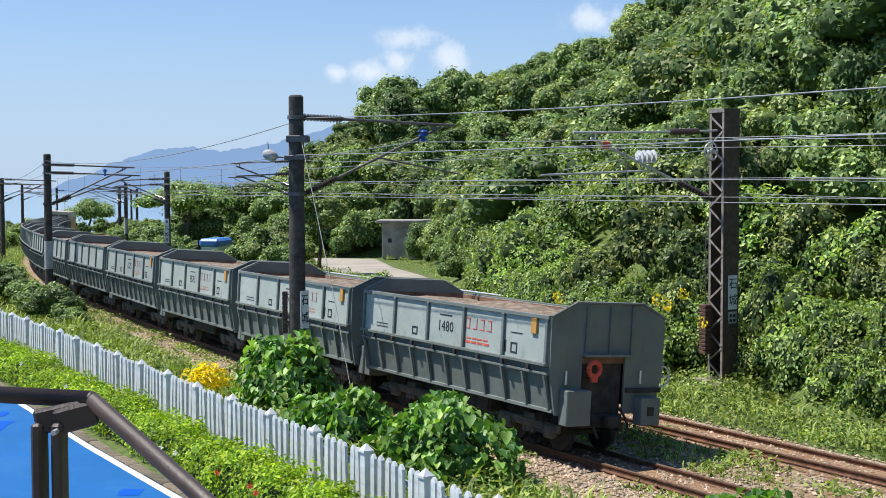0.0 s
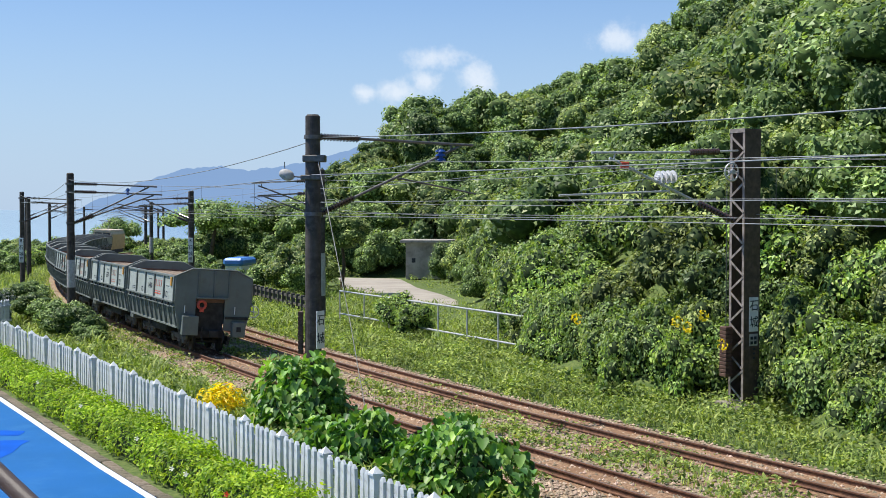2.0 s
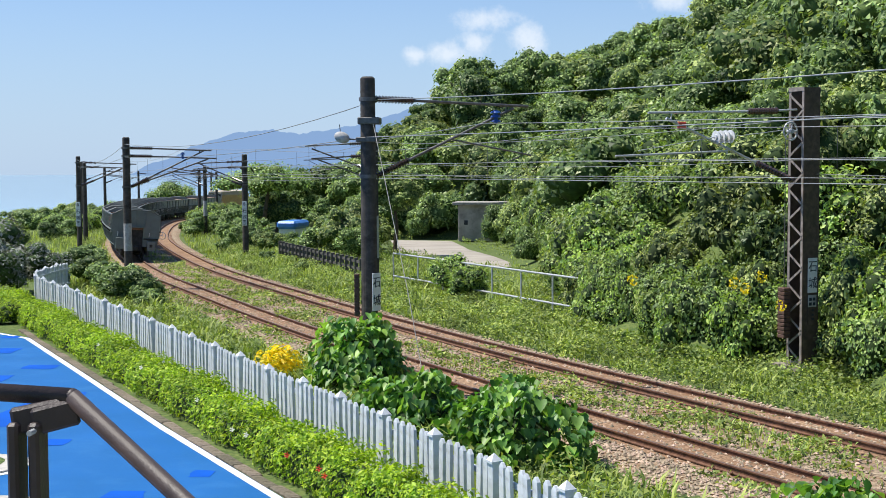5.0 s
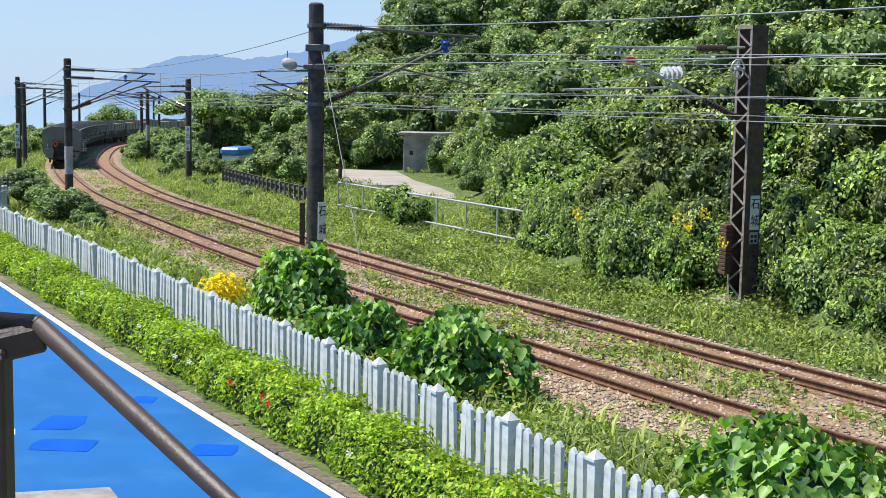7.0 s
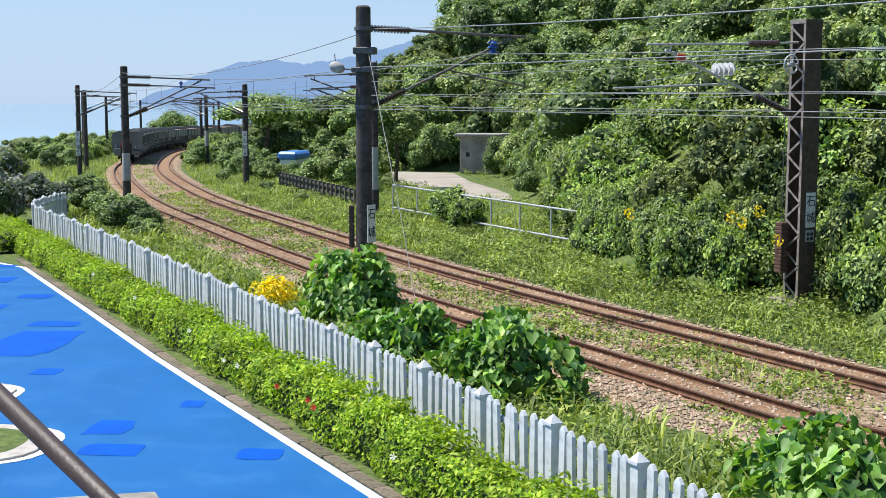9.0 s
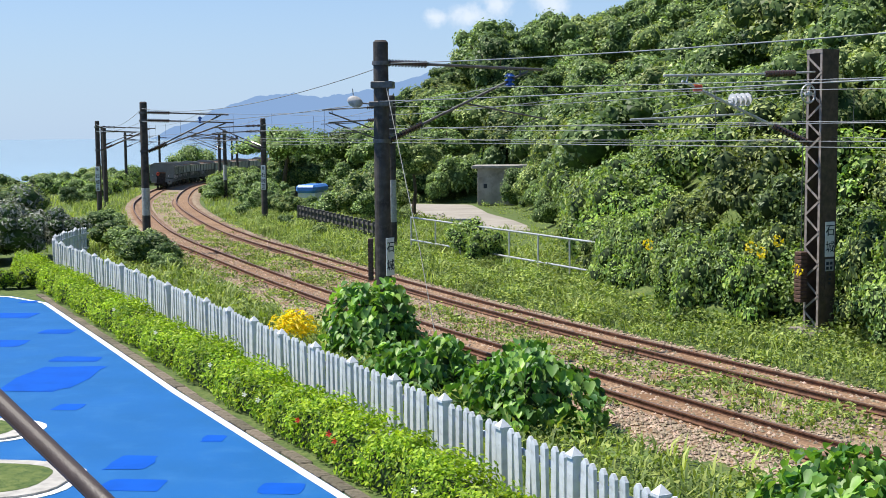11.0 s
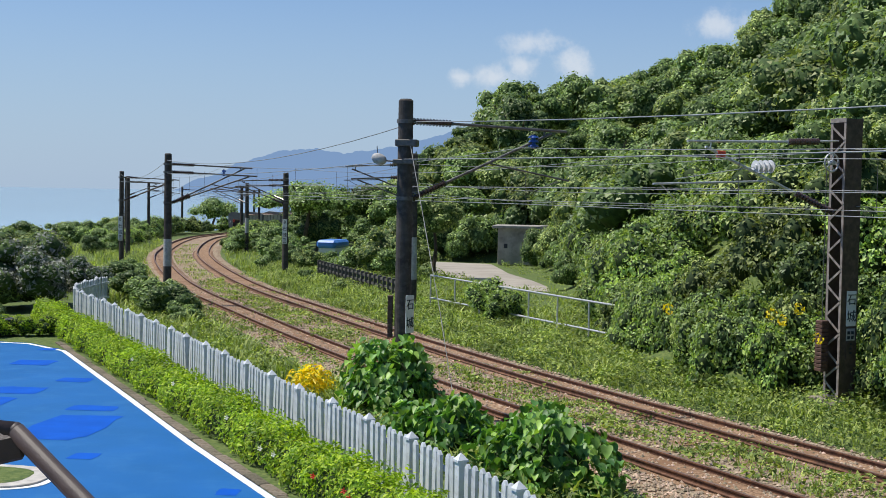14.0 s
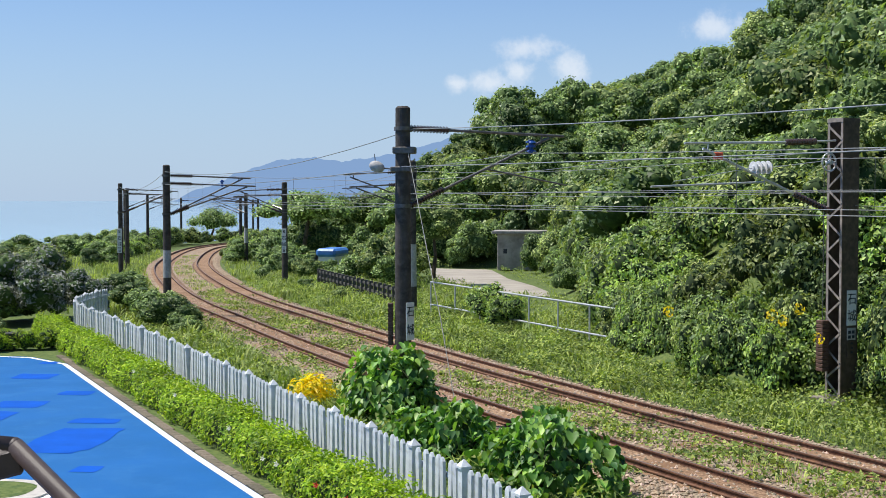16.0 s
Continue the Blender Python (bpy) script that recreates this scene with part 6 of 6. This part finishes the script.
def big_leaf_bush(name, x, y, z, rx, ry, h, n, size, seed, label):
    """A mound of large drooping heart-shaped leaves, each with its fold, over a core with the shade between them in its
    dark colour.
    """
    rng = np.random.default_rng(seed)
    t = tagged(empty(name, x, y, z, 31.7), label, "bush", "broad-leaved bushes")
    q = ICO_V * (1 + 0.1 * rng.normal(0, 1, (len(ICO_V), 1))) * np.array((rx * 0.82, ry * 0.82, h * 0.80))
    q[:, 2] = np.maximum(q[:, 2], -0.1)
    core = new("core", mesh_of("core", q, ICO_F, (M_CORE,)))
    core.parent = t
    outline = [(0, -0.02), (0.26, -0.16), (0.5, -0.02), (0.54, 0.28), (0.36, 0.62), (0, 1.05)]
    V, T, off = [], [], 0
    s = on_sphere(rng, n, -0.05)
    for d in s:
        k = size * rng.uniform(0.4, 1.25)
        bump = 1 + 0.16 * math.sin(d[0] * 5 + seed) * math.cos(d[1] * 4 + 2 * d[2])
        c = d * np.array((rx, ry, h)) * rng.uniform(0.80, 1.08) * bump
        out = np.array((d[0], d[1], 0.0)) + rng.normal(0, 0.9, 3) * (1, 1, 0)
        out /= np.linalg.norm(out) + 1e-6
        fall = rng.uniform(0.05, 1.35)
        ax = out * math.cos(fall) - np.array((0, 0, math.sin(fall)))
        side = np.cross(ax, (0, 0, 1.0))
        side /= np.linalg.norm(side) + 1e-6
        nrm = np.cross(side, ax)
        pts = []
        for sg in (1, -1):
            for px, py in outline[1:5]:
                pts.append(c + (side * sg * px + ax * (py - 0.2) + nrm * (abs(px) * 0.32 - 0.25 * py * py)) * k)
        pts = [c + (ax * (-0.2)) * k] + pts[:4] + [c + (ax * 0.85 - nrm * 0.3) * k] + pts[4:]
        V += pts
        T += [(off, off + 1, off + 5), (off + 1, off + 2, off + 5), (off + 2, off + 3, off + 5), (off + 3, off + 4, off + 5),
              (off, off + 5, off + 6), (off + 6, off + 5, off + 7), (off + 7, off + 5, off + 8), (off + 8, off + 5, off + 9)]
        off += len(pts)
    lv = new("foliage", mesh_of("foliage", np.array(V), np.array(T), (M_BIG,)))
    lv.parent = t
    return t


def build_big_bushes():
    x, y, _ = ns(14.0, 31.2)
    big_leaf_bush("creeper_bush", x, y, 0, 1.25, 1.55, 1.85, 1600, 0.20, 1, "tall mound of broad drooping dark green leaves")
    x, y, _ = ns(13.1, 26.2)
    big_leaf_bush("creeper_bush", x, y, 0, 1.2, 1.7, 1.2, 1000, 0.22, 2, "low mound of broad bright green leaves")
    x, y, _ = ns(13.6, 22.8)
    big_leaf_bush("creeper_bush", x, y, 0, 1.3, 1.9, 1.40, 1500, 0.20, 3, "mound of broad heart-shaped green leaves behind the fence")
    x, y, _ = ns(13.2, 12.8)
    big_leaf_bush("creeper_bush", x, y, 0, 1.2, 2.3, 1.25, 1700, 0.20, 4, "mound of broad heart-shaped leaves near the rails")
    x, y, _ = ns(12.6, 33.6)
    t = tagged(empty("yellow_bush", x, y, 0), "small bush of bright yellow leaves", "bush")
    rng = np.random.default_rng(4)
    s = on_sphere(rng, 520, -0.1)
    v, tri = leaf_mesh(rng, s * np.array((0.66, 0.62, 0.60)) * rng.uniform(0.5, 1.12, (len(s), 1)) + (0, 0, 0.42), s + (0, 0, 0.6), 0.095, aspect=0.32)
    ob = new("foliage", mesh_of("foliage", v, tri, (M_YELLOW,)))
    ob.parent = t
    # creeper over the steel railing
    plant("railing_creeper", CROWNS_NEAR[0], -3.7, 61.6, -0.35, 1.28, 0, "creeper bush hanging over the pipe railing", "bush", "verge bushes", tall=1.0, sink=0.75)
    plant("railing_creeper", CROWNS_NEAR[1], -2.75, 60.3, -0.35, 1.1, 50, "creeper bush hanging over the pipe railing", "bush", "verge bushes", tall=1.0, sink=0.75)


def build_hedge():
    rng = np.random.default_rng(9)
    n = 66000
    s = 4 + 54 * rng.random(n) ** 1.25
    w = rng.uniform(-1, 1, n)
    face = rng.random(n)
    top = 0.70 + 0.13 * np.sin(s * 1.1) * np.sin(s * 0.43 + 1) + 0.07 * np.sin(s * 3.7) + 0.04 * np.sin(s * 7.1)
    hw = 0.60 + 0.07 * np.sin(s * 1.9 + 0.5) + 0.04 * np.sin(s * 5.3)
    mid = 8.87 + 0.0115 * s
    ang = face * math.pi * 1.0
    # rounded section, thinner towards the ground
    cn = np.cos(ang) * hw * np.where(np.sin(ang) < 0.45, 0.98, 1)
    cz = top * np.clip(np.sin(ang) * 1.35, 0.02, 1) * rng.uniform(0.82, 1.12, n)
    k = rng.uniform(0.8, 1.1, n)
    nn = mid + cn * k
    c = np.stack([N2[0] * nn + U2[0] * s, N2[1] * nn + U2[1] * s, 0.06 + cz * k], 1)
    nr = np.stack([N2[0] * np.cos(ang), N2[1] * np.cos(ang), np.sin(ang) * 0.9 + 0.3], 1)
    v, tri = leaf_mesh(rng, c, nr, 0.052, droop=0.1, aspect=0.5)
    # inner mass in near-black green: the shade inside the hedge painted in
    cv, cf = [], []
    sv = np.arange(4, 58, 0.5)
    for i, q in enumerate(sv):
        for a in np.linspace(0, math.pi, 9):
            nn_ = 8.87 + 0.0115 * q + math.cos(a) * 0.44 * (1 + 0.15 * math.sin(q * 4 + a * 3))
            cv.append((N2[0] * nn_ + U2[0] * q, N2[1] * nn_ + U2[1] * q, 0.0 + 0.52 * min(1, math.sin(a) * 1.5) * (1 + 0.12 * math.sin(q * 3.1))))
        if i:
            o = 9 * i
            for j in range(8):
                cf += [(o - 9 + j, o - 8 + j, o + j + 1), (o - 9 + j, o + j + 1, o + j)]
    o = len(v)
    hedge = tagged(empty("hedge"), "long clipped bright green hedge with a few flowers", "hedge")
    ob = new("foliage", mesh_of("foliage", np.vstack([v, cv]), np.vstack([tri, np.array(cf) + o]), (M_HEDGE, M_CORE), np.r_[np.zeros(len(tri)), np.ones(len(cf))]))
    ob.parent = hedge
    # flowers
    for i, (s_, n_, z_, m_) in enumerate(((22.3, 8.80, 0.62, M_RED), (20.6, 8.72, 0.72, M_RED), (20.3, 8.70, 0.66, M_RED), (17.4, 8.8, 0.5, M_WHITEP), (14.6, 8.8, 0.55, M_WHITEP), (24.5, 8.8, 0.6, M_WHITEP),
                                          (25.4, 8.82, 0.55, M_WHITEP), (28, 8.9, 0.75, M_WHITEP), (33, 9.0, 0.8, M_WHITEP), (13, 8.82, 0.35, M_YELLOW), (38, 9.1, 0.8, M_WHITEP), (12.2, 8.8, 0.6, M_WHITEP))):
        bm = bmesh.new()
        for k in range(5):
            a = k * 1.257
            c0 = Vector(ns(n_ - 0.36, s_, z_))
            tip = c0 + Vector((math.cos(a) * 0.055 - 0.03, math.sin(a) * 0.03 - 0.03, math.sin(a) * 0.055))
            m = Matrix.Translation((c0 + tip) / 2) @ (tip - c0).to_track_quat("X", "Z").to_matrix().to_4x4() @ Matrix.Diagonal((0.04, 0.028, 0.012, 1))
            bmesh.ops.create_icosphere(bm, subdivisions=1, radius=1, matrix=m)
        part("flower", bm, m_, hedge, "open red flower" if m_ is M_RED else "small pale flower")
    # hedge end that turns the corner of the court
    for i in range(15):
        n_ = 9.3 - 0.5 * i
        x, y, _ = ns(n_, 52.0 + 0.12 * (9 - n_) + 0.15 * math.sin(i * 2.1))
        plant("hedge_shrub", CROWN_HEDGE, x, y, 0.0, 0.62 + 0.06 * math.sin(i * 1.7), i * 77, "rounded bright green hedge shrub at the court corner", "shrub", "corner shrubs", sink=0.42)


def build_grass():
    rng = np.random.default_rng(21)
    # tufts of blades on the verges: (share, s range, offset range, height)
    zones = ((15000, (66, 165), (-6.6, -2.4), 0.40), (5000, (66, 220), (1.2, 2.8), 0.16), (30000, (60, 175), (5.7, 15.5), 0.36), (3500, (112, 220), (-2.6, -1.3), 0.30), (5000, (112, 150), (10, 22), 0.42), (1500, (62, 130), (-1.9, 5.8), 0.08), (9000, (110, 230), (-11, -2.2), 0.5), (7000, (110, 200), (5.9, 15), 0.45))
    V, T, off = [], [], 0
    for n, (s0, s1), (o0, o1), h in zones:
        clump = rng.uniform((s0, o0), (s1, o1), (max(40, n // 14), 2))
        pick = clump[rng.integers(0, len(clump), n)] + rng.normal(0, 1, (n, 2)) * (0.45, 0.25)
        pick[:, 1] = np.clip(pick[:, 1], o0, o1)
        pick = pick[(pick[:, 0] > s0) & (pick[:, 0] < s1)]
        x = np.interp(pick[:, 0], ARC, TRACK[:, 0]) + np.interp(pick[:, 0], ARC, TANG[:, 1]) * pick[:, 1]
        y = np.interp(pick[:, 0], ARC, TRACK[:, 1]) - np.interp(pick[:, 0], ARC, TANG[:, 0]) * pick[:, 1]
        p = np.stack([x, y], 1)
        hf, _ = side_of(FOOT, p)
        fd = side_of(FENCE_LINE[::6], p)[0]
        keep = (hf < 3.5) & ((fd > 0.25) | (y > 66))
        keep &= off_road(x, y)
        p = p[keep]
        z = np.maximum(ground_height(p) - 0.02, grade(p[:, 1]) + np.interp(pick[keep, 1], (-3, -1.45, 1.4, 5.35, 6), (-0.5, -0.18, -0.21, -0.21, -0.5)))
        m = len(p)
        a = rng.uniform(0, 2 * math.pi, m)
        lean = np.stack([np.cos(a), np.sin(a)], 1)
        hh = h * rng.uniform(0.4, 1.5, m) * (1 + 0.45 * np.sin(p[:, 0] * 1.3 + 0.7 * p[:, 1]) * np.sin(p[:, 1] * 0.9))
        wdt = 0.008 + 0.028 * hh
        base = np.c_[p, z]
        side = np.c_[-lean[:, 1], lean[:, 0], np.zeros(m)] * wdt[:, None]
        midp = base + np.c_[lean * (0.18 * hh)[:, None], 0.62 * hh]
        tip = base + np.c_[lean * (0.62 * hh)[:, None], 0.85 * hh]
        v = np.stack([base - side * 0.6, base + side * 0.6, midp + side, midp - side, tip], 1).reshape(-1, 3)
        i = np.arange(m)[:, None] * 5 + off
        T.append(np.concatenate([np.concatenate([i, i + 1, i + 2], 1), np.concatenate([i, i + 2, i + 3], 1), np.concatenate([i + 3, i + 2, i + 4], 1)], 0))
        V.append(v)
        off += len(v)
    ob = new("grass", mesh_of("grass", np.vstack(V), np.vstack(T), (M_GRASS,)))
    tagged(ob, "rank green grass and weeds along the tracks", "grass", kind="stuff")
    # leafy weeds
    V, T, off = [], [], 0
    for n, (s0, s1), (o0, o1), h in ((60000, (60, 125), (5.6, 12.5), 0.36), (15000, (64, 130), (-5.8, -2.4), 0.36), (24000, (62, 200), (0.95, 2.95), 0.17), (12000, (104, 200), (-3.6, -1.25), 0.28), (44000, (60, 160), (6.0, 16), 0.36),
                                      (4000, (62, 140), (3.1, 4.7), 0.06), (3000, (66, 140), (-1.5, -0.75), 0.10), (9000, (112, 160), (11, 22), 0.36), (18000, (138, 186), (14, 33), 0.40), (9000, (104, 235), (5.1, 7.2), 0.28), (6000, (190, 240), (-4.0, -1.3), 0.35), (2500, (62, 90), (-5, -2.9), 0.25)):
        clump = rng.uniform((s0, o0), (s1, o1), (max(20, n // (30 if h > 0.2 else 75)), 2))
        pick = clump[rng.integers(0, len(clump), n)] + rng.normal(0, 1, (n, 2)) * (0.35, 0.22)
        x = np.interp(pick[:, 0], ARC, TRACK[:, 0]) + np.interp(pick[:, 0], ARC, TANG[:, 1]) * pick[:, 1]
        y = np.interp(pick[:, 0], ARC, TRACK[:, 1]) - np.interp(pick[:, 0], ARC, TANG[:, 0]) * pick[:, 1]
        p = np.stack([x, y], 1)
        hf, _ = side_of(FOOT, p)
        fd = side_of(FENCE_LINE[::6], p)[0]
        keep = (hf < 3.5) & (fd > 0.25) & off_road(x, y)
        p = p[keep]
        z = np.maximum(ground_height(p), grade(p[:, 1]) + np.interp(pick[keep, 1], (-3, -1.45, 1.4, 5.35, 6), (-0.5, -0.18, -0.21, -0.21, -0.5))) + h * rng.uniform(0.05, 1.2, len(p)) * (1 + 0.6 * np.sin(p[:, 0] * 1.7 + p[:, 1]) * np.sin(p[:, 1] * 1.1 - 0.5 * p[:, 0]))
        v, t = leaf_tris(rng, np.c_[p, z], np.tile((0, 0, 0.8), (len(p), 1)), 0.060)
        V.append(v)
        T.append(t + off)
        off += len(v)
    m = 32000
    k = rng.integers(0, len(FOOT) - 1, m * 4)
    q = rng.random((m * 4, 1))
    p = FOOT[k] * (1 - q) + FOOT[k + 1] * q
    t = FOOT[k + 1] - FOOT[k]
    t = t / np.hypot(*t.T)[:, None]
    p = p + np.c_[t[:, 1], -t[:, 0]] * rng.uniform(-1.2, 2.6, (m * 4, 1))
    p = p[(p[:, 1] > 28) & (p[:, 1] < 72) & (p[:, 0] > -6)][:m]
    p = p[off_road(p[:, 0], p[:, 1])]
    z = ground_height(p) + rng.uniform(0.02, 0.55, len(p)) * (0.7 + 0.5 * np.sin(p[:, 0] * 2.3 + p[:, 1]))
    v, t = leaf_tris(rng, np.c_[p, z], np.tile((0, 0, 0.8), (len(p), 1)), 0.075)
    V.append(v)
    T.append(t + off)
    off += len(v)
    ob = new("weeds", mesh_of("weeds", np.vstack(V), np.vstack(T), (M_WEED,)))
    tagged(ob, "low leafy weeds on the railway verge", "weeds", kind="stuff")
    # yellow flowers on the bank
    for x, y, z in ((3.0, 40.5, 2.35), (5.9, 40.2, 2.3), (6.2, 40.0, 2.15), (7.1, 39.6, 1.7), (6.6, 39.9, 2.5)):
        s = on_sphere(rng, 26, -1)
        v, t = leaf_mesh(rng, s * 0.15 + (x, y - 2.2, z + 0.2), s, 0.055)
        tagged(new("flower_spray", mesh_of("flower_spray", v, t, (M_YELLOW,))), "spray of yellow flowers in the creepers", "flowers", "bank flowers")


build_woods()
build_near_trees()
build_big_bushes()
build_hedge()
build_grass()
motions()
